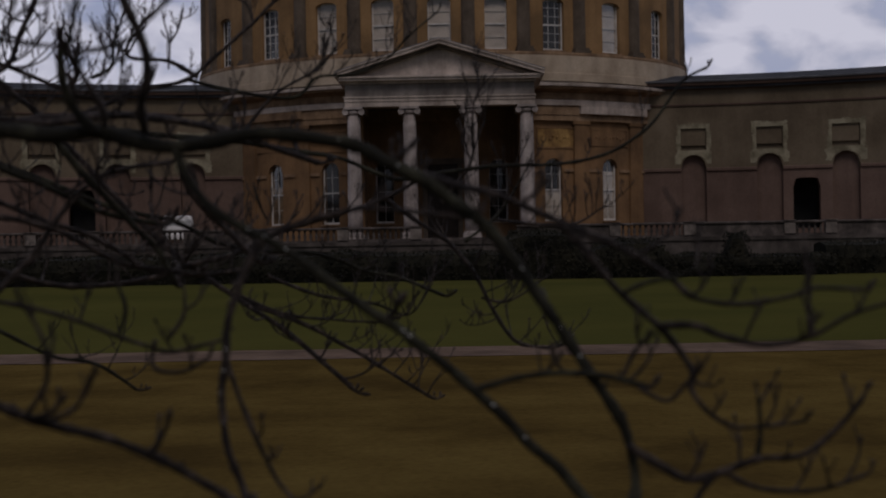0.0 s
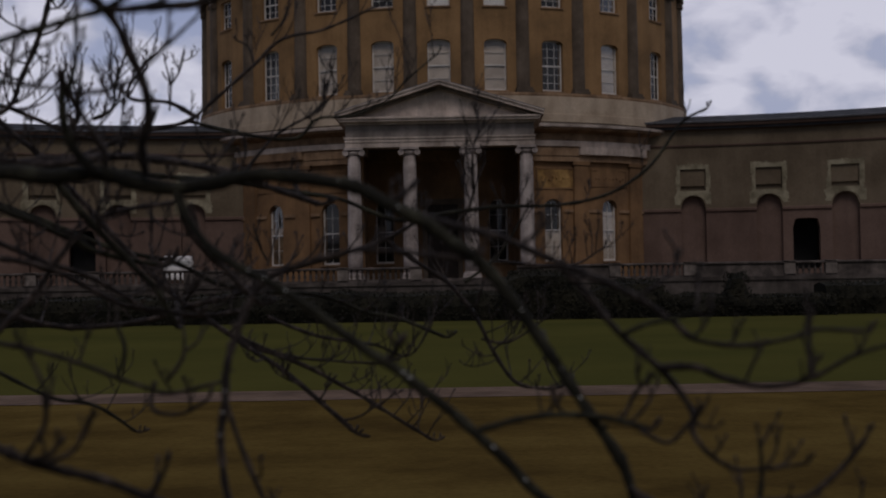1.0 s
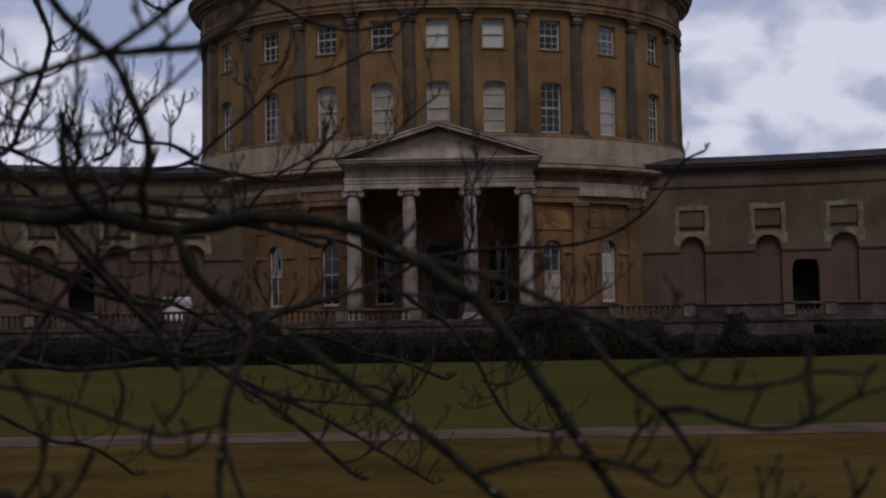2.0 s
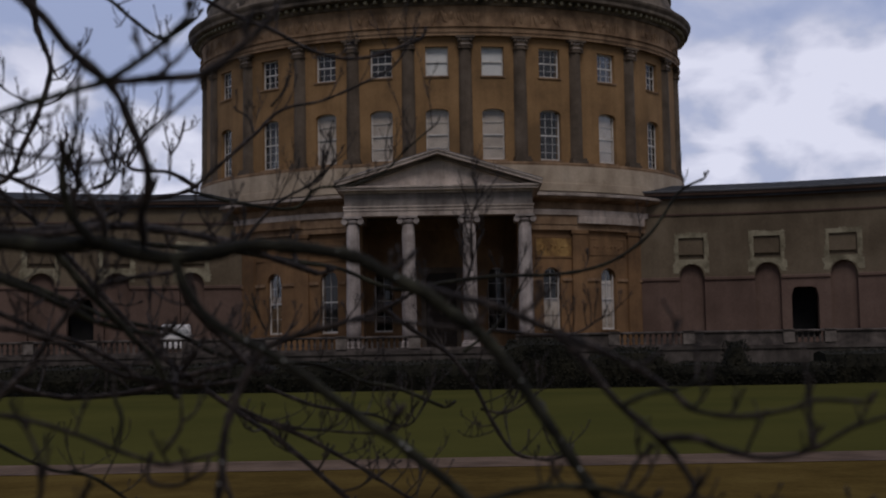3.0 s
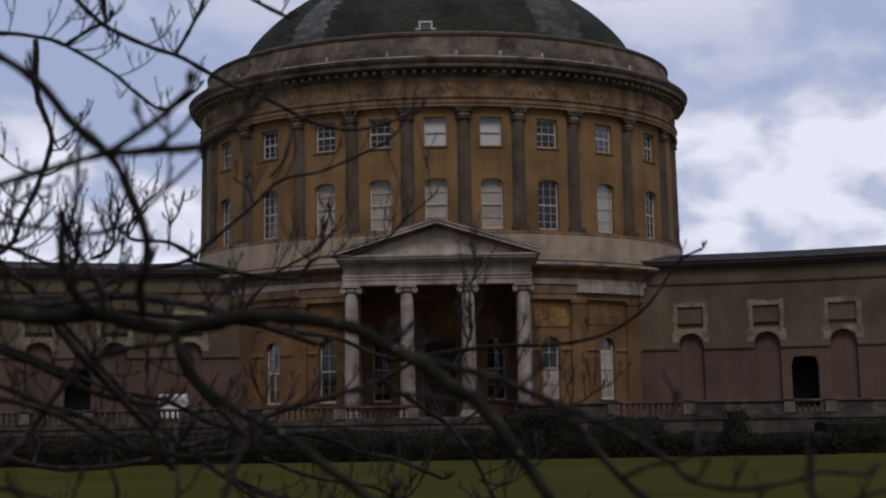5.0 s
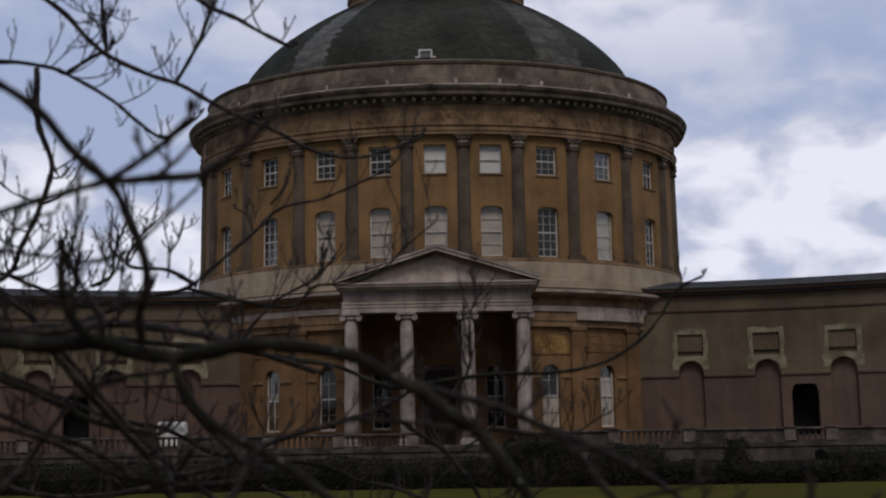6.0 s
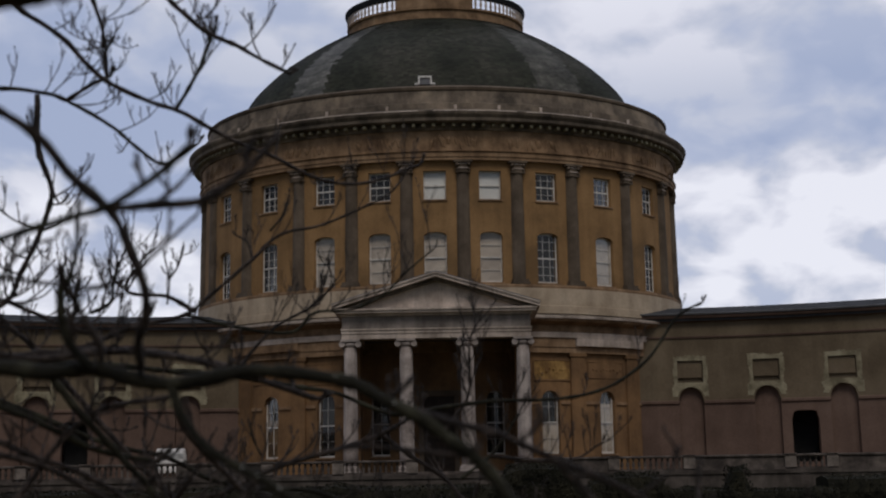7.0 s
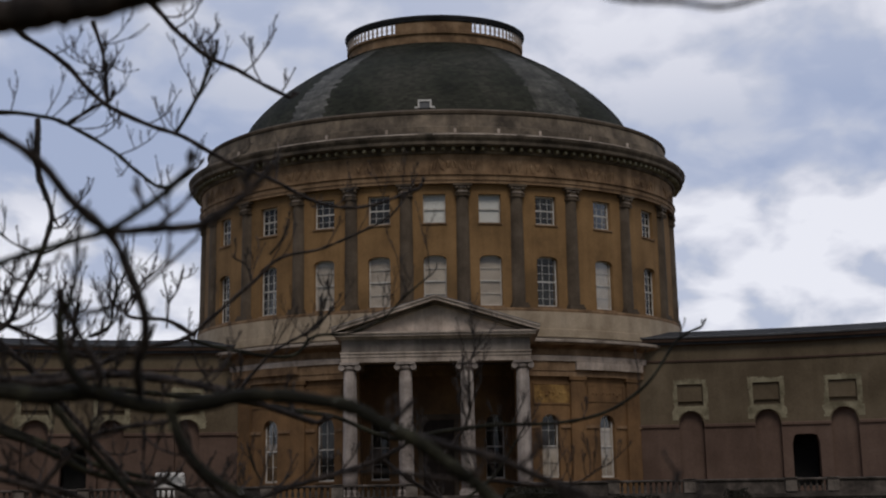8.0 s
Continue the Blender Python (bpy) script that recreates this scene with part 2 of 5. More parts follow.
def wall_with_openings(s, place, us, zs, holes, thick):
    def hole(i, j):
        if not (0 <= i < len(us) - 1 and 0 <= j < len(zs) - 1):
            return True
        u, z = (us[i] + us[i + 1]) / 2, (zs[j] + zs[j + 1]) / 2
        return any(a < u < b and c < z < d for a, b, c, d in holes)
    for i in range(len(us) - 1):
        for j in range(len(zs) - 1):
            if hole(i, j):
                continue
            u0, u1, z0, z1 = us[i], us[i + 1], zs[j], zs[j + 1]
            for o in (0.0, -thick):
                s.quad(place(u0, z0, o), place(u1, z0, o), place(u1, z1, o), place(u0, z1, o))
            for di, dj, (ua, za), (ub, zb) in ((-1, 0, (u0, z0), (u0, z1)), (1, 0, (u1, z0), (u1, z1)), (0, -1, (u0, z0), (u1, z0)), (0, 1, (u0, z1), (u1, z1))):
                if hole(i + di, j + dj):
                    s.quad(place(ua, za, 0), place(ub, zb, 0), place(ub, zb, -thick), place(ua, za, -thick))


def arch_fill(s, place, u0, u1, z0, z1, thick, n=10, power=2.0):
    """Fills an opening's head above the arch that springs at z0 and tops out at z1."""
    def rise(k):
        return z0 + (z1 - z0) * max(0.0, 1 - abs(2 * k / n - 1) ** power) ** (1 / power)
    for k in range(n):
        ua, ub = u0 + (u1 - u0) * k / n, u0 + (u1 - u0) * (k + 1) / n
        za, zb = rise(k), rise(k + 1)
        s.quad(place(ua, za, 0.002), place(ub, zb, 0.002), place(ub, z1, 0.002), place(ua, z1, 0.002))
        s.quad(place(ua, za, 0.002), place(ub, zb, 0.002), place(ub, zb, -thick), place(ua, za, -thick))


# ---- ground ----
def ground_sheet():
    s = Shape()
    xs = [-2500, -600, -150, -60, -30, -15, -5, 5, 15, 30, 60, 150, 600, 2500]
    ys = [-600, -200, -120, -100, -90, -80, -70, -60, -50, -40, -30, -20, 60, 200, 700, 2500]
    s.grid([[(x, y, 0.0) for x in xs] for y in ys])
    ob = part("ground", s, GRASS)
    tagged(ob, "mown winter lawn, dull green", "lawn", kind="structure")
    w = Shape()
    edge = lambda x, y0: y0 + 0.16 * noise.noise(Vector((x * 0.35, 0.0, 3.0))) + 0.10 * noise.noise(Vector((x * 1.7, 5.0, 1.0)))
    xs = [-60 + 0.6 * i for i in range(201)]
    w.grid([[(x, -99.0, 0.006) for x in xs], [(x, edge(x, -69.4 + 0.03 * x), 0.006) for x in xs]])
    tagged(part("ground_worn", w, GRASSWORN), "worn brownish lawn beside the path", "lawn", kind="structure")
    g = Shape()
    g.grid([[(x, edge(x, -70.05 + 0.03 * x), 0.012) for x in xs], [(x, edge(x, -68.5 + 0.03 * x), 0.012) for x in xs]])
    tagged(part("path", g, GRAVEL), "pinkish gravel path across the lawn", "path", kind="structure")


ground_sheet()



def woodland():
    """An added ragged dark belt behind the camera, unseen, to dim window reflections and low sky light."""
    s = Shape()
    rows = []
    for i in range(181):
        a = radians(185 + 170 * i / 180)
        x, y = 260 * math.cos(a), -20 + 210 * math.sin(a)
        out = Vector((math.cos(a), math.sin(a), 0))
        h = 13 + 5 * noise.noise(Vector((i * 0.23, 0, 2))) + 3 * noise.noise(Vector((i * 0.9, 0, 5)))
        c = Vector((x, y, 0))
        rows.append([c, c + out * (1.5 + noise.noise(c * 0.3)) + Vector((0, 0, 0.45 * h)), c + out * 4 + Vector((0, 0, 0.85 * h)), c + out * 9 + Vector((0, 0, h)), c + out * 16 + Vector((0, 0, 0.8 * h)), c + out * 20])
    s.grid(rows)
    tagged(part("backdrop", s, HEDGE), "added dark belt behind the camera, unseen, that dims reflections and low sky light", "woodland", kind="structure")


woodland()

# ---- terrace, its wall, the balustrade ----
TERR, FRONT = 1.62, -22.0
t = Shape()
t.box(-70, 70, FRONT, 40, 0.0, TERR)
tagged(part("terrace", t, GRAVEL), "gravelled terrace before the house", "terrace", kind="structure")
t = Shape()
t.box(-70, 70, FRONT - 0.35, FRONT - 0.002, 0.0, TERR + 0.02)
t.box(-70, 70, FRONT - 0.42, FRONT - 0.33, TERR - 0.16, TERR - 0.04)
tagged(part("wall_terrace", t, TERRWALL), "dark weathered retaining wall of the terrace", "wall", kind="structure")


def balustrade(x0, x1, panels):
    """One run: plinth, rail, a pier at each end, turned balusters or plain panels between."""
    ob = thing("balustrade", "weathered stone balustrade on the terrace wall", "balustrade", "terrace balustrades", at=((x0 + x1) / 2, FRONT - 0.15, TERR))
    half = (x1 - x0) / 2
    s = Shape()
    s.box(-half, half, -0.14, 0.14, 0.022, 0.12)
    part("plinth", s, BALSTONE, ob)
    s = Shape()
    s.grid([[(x, y, z) for y, z in ((-0.15, 0.64), (-0.17, 0.67), (-0.17, 0.73), (-0.12, 0.76), (0.12, 0.76), (0.17, 0.73), (0.17, 0.67), (0.15, 0.64))] for x in (-half, half)], True, True)
    part("rail", s, BALSTONE, ob)
    s = Shape()
    c = half - 0.28
    s.box(c - 0.28, c + 0.28, -0.20, 0.20, 0.12, 0.638)
    s.box(c - 0.30, c + 0.30, -0.21, 0.21, 0.762, 0.79)
    part("pier", s, PIERSTONE, ob, "paler stone pier")
    if panels:
        s = Shape()
        s.box(-half, half - 0.57, -0.09, 0.09, 0.12, 0.64)
        part("panel", s, BALSTONE, ob)
        return ob
    s = Shape()
    s.turned([(0.07, 0.12), (0.07, 0.17), (0.04, 0.19), (0.085, 0.30), (0.075, 0.38), (0.04, 0.52), (0.05, 0.56), (0.07, 0.58), (0.07, 0.64)], n=8)
    me = s.mesh("baluster", BALSTONE, True)
    n = int((2 * half - 0.6) / 0.27)
    for i in range(n):
        b = part("baluster", me, None, ob)
        b.location.x = -half + 0.135 + (2 * half - 0.6) * i / n
    return ob


runs = [(-40.0, -34.0, 0), (-34.0, -28.2, 1), (-28.2, -23.4, 0), (-23.4, -20.2, 0), (-20.2, -17.0, 0), (-17.0, -12.2, 0), (-12.2, -8.0, 1), (-8.0, -4.5, 0), (-4.5, -0.85, 0), (3.9, 9.05, 1),
        (9.05, 12.75, 0), (12.75, 17.7, 1), (17.7, 19.75, 0), (19.75, 23.4, 1), (23.4, 27.4, 0), (27.4, 33.0, 1), (33.0, 40.0, 0)]
for x0, x1, panels in runs:
    balustrade(x0, x1, panels)


# ---- hedge at the foot of the wall ----
def leafy(name, label, category, x0, x1, y0, y1, top, count, seed, ragged=0.25):
    rnd = random.Random(seed)
    s = Shape()
    nx = max(3, int((x1 - x0) / 0.5))
    rows = []
    def crest(x, k):
        return top * (0.92 + ragged * noise.noise(Vector((x * 0.42, seed, k))) + 0.5 * ragged * noise.noise(Vector((x * 1.5, seed, k + 4))))
    for i in range(nx + 1):
        x = x0 + (x1 - x0) * i / nx
        e = min(1.0, 4.0 * min(i, nx - i) / nx + 0.35) if x1 - x0 < 6 else 1.0
        h = crest(x, 0.0) * e
        rows.append([(x, y0 + 0.1 * noise.noise(Vector((x, 1, seed))), 0.0), (x, y0 - 0.1, h * 0.5), (x, y0 + 0.15, h * 0.9), (x, (y0 + y1) / 2, h), (x, y1 - 0.1, h * 0.92), (x, y1, 0.0)])
    s.grid(rows, False, True)
    body = part(name, s, HEDGE)
    tagged(body, label, category)
    lv = Shape()
    for _ in range(count):
        u = rnd.random()
        x = x0 + (x1 - x0) * u
        e = min(1.0, 4.0 * min(u, 1 - u) + 0.35) if x1 - x0 < 6 else 1.0
        h = crest(x, 0.0) * e
        k = rnd.random()
        if k < 0.55:
            q = Vector((x, y0 - 0.05 - 0.14 * rnd.random(), h * rnd.random()))
        else:
            q = Vector((x, y0 + (y1 - y0) * rnd.random() * 0.8, h * (0.93 + 0.12 * rnd.random())))
        a = Vector((rnd.uniform(-1, 1), rnd.uniform(-1, 1), rnd.uniform(-1, 1))).normalized() * rnd.uniform(0.04, 0.085)
        c = a.orthogonal().normalized() * a.length * 0.55
        lv.quad(q - a, q + c, q + a, q - c)
    part("leaves", lv, HEDGE, body, "small dark evergreen leaves", kind="stuff")
    return body


leafy("hedge", "low dark evergreen hedge along the lawn", "hedge", -40, 2.8, -34.6, -32.4, 1.26, 9000, 3, 0.16)
leafy("hedge", "low dark evergreen hedge along the lawn", "hedge", 9.4, 16.2, -34.4, -32.6, 0.92, 2400, 5, 0.16)
leafy("hedge", "low dark evergreen hedge along the lawn", "hedge", 16.1, 40, -33.4, -31.4, 1.42, 5000, 6, 0.16)
leafy("shrub", "rounded dark evergreen shrub in the hedge line", "shrub", 2.5, 6.2, -34.7, -32.6, 2.1, 1700, 8, 0.12)
leafy("shrub", "dark clipped shrub beside the rounded one", "shrub", 5.9, 9.8, -34.6, -32.6, 1.55, 1500, 11, 0.16)
# this last one fills in a dark column of pier shadow with leaves
leafy("shrub", "narrow dark leafy mass standing in for a pier's shadow above the hedge", "shrub", 11.8, 13.0, -34.0, -32.8, 1.85, 500, 14, 0.2)

# ---- rotunda: an oval drum ----
A, B = 15.78, 11.94


def drum(th, z, o=0.0):
    return Vector(((A + o) * math.sin(th), -(B + o) * math.cos(th), z))


def reach(th, metres):
    """The angle that spans so many metres of the wall at th."""
    return metres / math.hypot(A * math.cos(th), B * math.sin(th))


def ring(profile, n=160, closed=True, a=A, b=B, th0=-math.pi, th1=math.pi):
    s = Shape()
    full = th1 - th0 > 6.28
    ths = [th0 + (th1 - th0) * i / n for i in range(n if full else n + 1)]
    rows = [[((a + o) * math.sin(q), -(b + o) * math.cos(q), z) for q in ths] for o, z in profile]
    if closed:
        rows.append(rows[0])
    s.grid(rows, full)
    return s


rotunda = thing("rotunda", "domed oval rotunda of ochre stucco with stone dressings", "house")
WIN = [radians(q) for q in (-58.6, -40.6, -25.0, -12.1, 0.0, 12.1, 25.1, 40.6, 58.5)]
PIL = [radians(q) for q in (-80.0, -66.0, -48.1, -31.6, -18.4, -6.1, 6.1, 18.1, 31.5, 48.1, 66.0, 80.0)]
GFWIN = [radians(q) for q in (-39.5, -24.6, 24.6, 39.7)]
GFIN = [radians(q) for q in (-12.2, 12.2)]
UP, LOW = (17.72, 19.48), (12.76, 15.78)
GF = (2.75, 6.42)


def storey(holes_at, z0, z1, name, thick=0.6, arch=(), stucco=OCHRE):
    s = Shape()
    holes = [(th - reach(th, w), th + reach(th, w), a, b) for th, w, a, b in holes_at]
    us = [-math.pi + 2 * math.pi * i / 144 for i in range(145)]
    us = [u for u in us if not any(a - 0.004 < u < b + 0.004 for a, b, _, _ in holes)]
    us = sorted(us + [x for h in holes for x in h[:2]])
    zs = sorted({z0, z1} | {x for h in holes for x in h[2:]})
    wall_with_openings(s, drum, us, zs, holes, thick)
    for (a, b, c, d), rise in zip(holes, arch):
        if rise:
            arch_fill(s, drum, a, b, d - rise, d, thick * 0.9)
    return part(name, s, stucco, rotunda)


storey([(th, 0.67, *UP) for th in WIN] + [(th, 0.67, *LOW) for th in WIN], 12.4, 20.2, "wall", arch=[0] * len(WIN) + [0.22] * len(WIN))
storey([(th, 0.56, *GF) for th in GFWIN + GFIN], TERR, 8.9, "wall", arch=[0.54] * 6, stucco=OCHRELOW)


def window(place, th, w, z0, z1, cols, rows, fill, parent, rate=1.0, tone=BLIND):
    """A sash window in its opening: frame, bars, panes, sill and, where drawn, a blind."""
    du = w * rate
    s = Shape()
    f = 0.065 * rate
    for a, b, c, d in ((th - du, th - du + f, z0, z1), (th + du - f, th + du, z0, z1), (th - du + f, th + du - f, z0, z0 + 0.11), (th - du + f, th + du - f, z1 - 0.09, z1), (th - du + f, th + du - f, (z0 + z1) / 2 - 0.04, (z0 + z1) / 2 + 0.04)):
        block(s, place, a, b, c, d, -0.30, -0.23)
    ob = part("window", s, FRAMEPAINT, parent, "white sash window")
    for i in range(1, cols):
        u = th - du + 2 * du * i / cols
        s = Shape()
        block(s, place, u - 0.011 * rate, u + 0.011 * rate, z0 + 0.11, z1 - 0.09, -0.285, -0.245)
        part("glazing_bar", s, FRAMEPAINT, ob)
    for j in range(1, rows):
        z = z0 + (z1 - z0) * j / rows
        if abs(z - (z0 + z1) / 2) > 0.1:
            s = Shape()
            block(s, place, th - du + f, th + du - f, z - 0.011, z + 0.011, -0.283, -0.247)
            part("glazing_bar", s, FRAMEPAINT, ob)
    for k in range(2):
        s = Shape()
        za, zb = (z0, (z0 + z1) / 2) if k == 0 else ((z0 + z1) / 2, z1)
        block(s, place, th - du + f * 0.5, th + du - f * 0.5, za + 0.03, zb - 0.03, -0.272, -0.266)
        pane = part("pane", s, GLASS, ob)
        pane.visible_shadow = False
    s = Shape()
    block(s, place, th - du - 0.07 * rate, th + du + 0.07 * rate, z0 - 0.09, z0 - 0.004, -0.23, 0.08)
    part("sill", s, FRIEZE, ob)
    if fill:
        s = Shape()
        n = 6
        zb, z1 = (z1 - (z1 - z0) * fill, z1) if fill > 0 else (z0, z0 - (z1 - z0) * fill)
        for i in range(n):
            a, b = th - du + 2 * du * i / n, th - du + 2 * du * (i + 1) / n
            block(s, place, a, b, zb, z1, -0.33, -0.32 + 0.006 * (i % 2))
        part("blind", s, tone, ob, "drawn window blind")
    return ob


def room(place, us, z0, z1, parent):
    # one black-painted sheet in place of shaded rooms
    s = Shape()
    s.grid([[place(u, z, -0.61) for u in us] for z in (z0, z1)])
    return part("backing", s, DARK, parent, "near-black sheet painted as the dark behind the windows")


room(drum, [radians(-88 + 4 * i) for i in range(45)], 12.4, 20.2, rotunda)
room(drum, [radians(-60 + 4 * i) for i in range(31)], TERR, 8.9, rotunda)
UPFILL = (0.0, 0.75, 0.0, 0.0, 1.0, 1.0, 0.0, 0.0, 0.0)
LOWFILL = (0.0, 0.6, 1.0, 1.0, 1.0, 1.0, 0.0, 1.0, 0.9)
for i, th in enumerate(WIN):
    q = reach(th, 1.0)
    window(drum, th, 0.67, *UP, 3, 4, UPFILL[i], rotunda, q, BLINDWHITE) if UPFILL[i] < 1 else window(drum, th, 0.67, *UP, 1, 2, 1.0, rotunda, q, BLINDWHITE)
    window(drum, th, 0.67, *LOW, 1 if LOWFILL[i] == 1.0 else 3, 4 if LOWFILL[i] == 1.0 else 6, LOWFILL[i], rotunda, q, BLIND)
for th, fill in zip(GFWIN + GFIN, (-0.62, 0.0, -0.48, -0.8, 0.0, 0.0)):
    window(drum, th, 0.56, *GF, 2, 4, fill, rotunda, reach(th, 1.0), FRIEZE if fill == -0.62 else BLIND)

# floor bands
part("lower_architrave", ring([(0.0, 8.62), (0.22, 8.62), (0.22, 8.95), (0.27, 8.95), (0.27, 9.5), (0.0, 9.5)]), FRIEZE, rotunda)
part("lower_frieze", ring([(0.0, 9.502), (0.36, 9.502), (0.40, 9.82), (0.0, 9.85)]), PALE, rotunda)
part("lower_cornice", ring([(0.0, 9.852), (0.28, 9.852), (0.28, 10.25), (0.44, 10.3), (0.86, 10.42), (0.92, 10.55), (0.0, 10.55)]), FRIEZE, rotunda)
part("lower_cornice_lip", ring([(0.0, 10.552), (0.97, 10.552), (1.02, 10.72), (0.0, 10.95)]), DARKSTONE, rotunda)
part("lower_cornice_edge", ring([(0.975, 10.56), (1.03, 10.56), (1.06, 10.70), (1.0, 10.725)]), PALE, rotunda)
for sx in (-1, 1):
    part("raised_frieze", ring([(0.28, 9.02), (0.43, 9.02), (0.45, 9.48), (0.28, 9.495)], 24, True, A, B, sx * radians(30.5), sx * radians(50.5)), PALE if sx > 0 else FRIEZE, rotunda, "proud stone block course")
part("plinth_band", ring([(-0.5, 10.9), (0.48, 10.9), (0.48, 11.36), (0.44, 11.38), (0.44, 12.40), (-0.5, 12.40)]), PLINTH, rotunda, "pale stone band under the first floor windows")
part("string_course", ring([(-0.1, 12.402), (0.42, 12.402), (0.44, 12.50), (0.42, 12.60), (0.0, 12.62)]), FRIEZE, rotunda)


def pilaster(th, z0, z1, w, deep, capital=True, material=None):
    q = reach(th, 1.0)
    s = Shape()
    n = 8
    rows = []
    for z, k in ((z0 + 0.3, 1.0), ((z0 + z1) / 2, 0.97), (z1 - 0.75 if capital else z1 - 0.2, 0.9)):
        rows.append([drum(th - w * q * k * math.cos(math.pi * i / n), z, -0.06 + (deep + 0.11) * k * math.sin(math.pi * i / n)) if capital else
                     drum(th + w * q * k * (2 * min(max(i - 1, 0), n - 2) / (n - 2) - 1), z, 0.0 if i in (0, n) else deep) for i in range(n + 1)])
    s.grid(rows)
    ob = part("half_column" if capital else "pilaster", s, material or PILASTER, rotunda, smooth=False)
    s = Shape()
    block(s, drum, th - w * q * 1.25, th + w * q * 1.25, z0, z0 + 0.14, 0.0, deep + 0.16)
    block(s, drum, th - w * q * 1.12, th + w * q * 1.12, z0 + 0.142, z0 + 0.30, 0.0, deep + 0.10)
    part("base", s, material or PILASTER, ob)
    s = Shape()
    if capital:
        block(s, drum, th - w * q * 1.0, th + w * q * 1.0, z1 - 0.75, z1 - 0.68, 0.0, deep + 0.08)
        for k in (-1, 1):
            for z, r in ((z1 - 0.58, 0.11), (z1 - 0.26, 0.15)):
                c = drum(th + k * w * q * 0.78, z, deep + 0.02)
                s.tube([c + Vector((0, 0.14, 0)), c, c + Vector((0, -0.12, 0.02))], [r, r * 0.95, r * 0.5], 8)
        block(s, drum, th - w * q * 0.82, th + w * q * 0.82, z1 - 0.66, z1 - 0.16, 0.0, deep + 0.02)
        block(s, drum, th - w * q * 1.3, th + w * q * 1.3, z1 - 0.14, z1 - 0.002, 0.0, deep + 0.14)
    else:
        block(s, drum, th - w * q * 1.12, th + w * q * 1.12, z1 - 0.2, z1, 0.0, deep + 0.07)
    part("capital", s, PILASTER if capital else (material or PILASTER), ob)
    if capital:
        # two thin pale bars set proud of the capital
        s = Shape()
        for z, k in ((z1 - 0.50, 0.62), (z1 - 0.24, 0.72)):
            block(s, drum, th - w * q * k, th + w * q * k, z, z + 0.045, deep + 0.022, deep + 0.06)
        part("capital_stripe", s, PALE, ob, "two thin pale stripes across the capital")


for th in PIL:
    pilaster(th, 12.62, 20.06, 0.42, 0.26)
for d in (-61.0, -47.6, -31.3, -17.2, 17.2, 31.3, 47.6, 61.0):
    pilaster(radians(d), TERR, 8.62, 0.5, 0.17, False, OCHRELOW)

# sunk and raised panels over the ground floor windows
for d, w, z0, z1 in ((25.2, 1.2, 7.08, 8.16), (39.6, 1.36, 7.26, 8.12), (-25.2, 1.2, 7.08, 8.16), (-39.6, 1.36, 7.26, 8.12)):
    th = radians(d)
    q = reach(th, 1.0)
    s = Shape()
    for a, b, c, e in ((-1, 1, z0 - 0.09, z0), (-1, 1, z1, z1 + 0.09), (-1, -0.94, z0, z1), (0.94, 1, z0, z1)):
        block(s, drum, th + a * w * q, th + b * w * q, c, e, 0.003, 0.075)
    p = part("relief_panel", s, OCHRELOW, rotunda)
    s = Shape()
    n = 6
    for i in range(n):
        a, b = th + (2 * i / n - 1) * 0.94 * w * q, th + (2 * (i + 1) / n - 1) * 0.94 * w * q
        block(s, drum, a, b, z0, z1, 0.003, 0.02)
    rnd = random.Random(int(d * 10))
    for i in range(9):
        u = th + ((i + 0.5 * rnd.random()) / 9 - 0.45) * 1.6 * w * q
        z = z0 + (z1 - z0) * (0.35 + 0.25 * rnd.random())
        r = 0.05 + 0.05 * rnd.random()
        c = drum(u, z, 0.0)
        s.tube([c - Vector((0, 0, 1.6 * r)), c, c + Vector((0, 0, 1.5 * r))], [0.03, r, 0.03], 6)
    part("carving", s, YELLOW if d == 25.2 else OCHRELOW, p, "weathered carved relief")
for a, b in ((-60, -42.2), (-36.8, -27.0), (-22.0, -14.6), (14.6, 22.0), (27.1, 37.0), (42.4, 60)):
    part("impost_band", ring([(0.003, 5.62), (0.08, 5.62), (0.08, 5.80), (0.003, 5.80)], 8, True, A, B, radians(a), radians(b)), FRIEZE, rotunda)

# main entablature
part("architrave", ring([(0.0, 20.062), (0.30, 20.062), (0.30, 20.26), (0.35, 20.26), (0.35, 20.5), (0.44, 20.58), (0.0, 20.6)]), FRIEZE, rotunda)
part("frieze", ring([(0.0, 20.602), (0.30, 20.602), (0.30, 21.85), (0.0, 21.85)]), FRIEZE, rotunda, "frieze with low weathered reliefs")
s = Shape()
rnd = random.Random(21)
for i in range(190):
    th = radians(-84 + 168 * (i + 0.6 * rnd.random()) / 190)
    if math.sin(th * 21.0) < -0.45 or rnd.random() < 0.15:
        continue
    z = 21.2 + 0.3 * (rnd.random() - 0.5)
    h, r = 0.22 + 0.2 * rnd.random(), 0.07 + 0.07 * rnd.random()
    c = drum(th, z, 0.29)
    lean = (drum(th + 0.01, z, 0.31) - c).normalized() * (rnd.random() - 0.5) * 0.22
    s.tube([c - Vector((0, 0, h)) - lean, c, c + Vector((0, 0, h * 0.7)) + lean], [r * 0.6, r, r * 0.35], 6)
tagged(part("frieze_carving", s, FRIEZE, rotunda, "row of worn low reliefs"), kind="stuff")
part("cornice_bed", ring([(0.0, 21.852), (0.40, 21.852), (0.48, 21.98), (0.48, 22.22), (0.0, 22.22)]), DARKSTONE, rotunda)
for i in range(92):
    th = radians(-95 + 190 * i / 92)
    q = reach(th, 1.0)
    s = Shape()
    block(s, drum, th - 0.085 * q, th + 0.085 * q, 22.0, 22.18, 0.482, 0.80)
    part("dentil", s, SURROUND, rotunda)
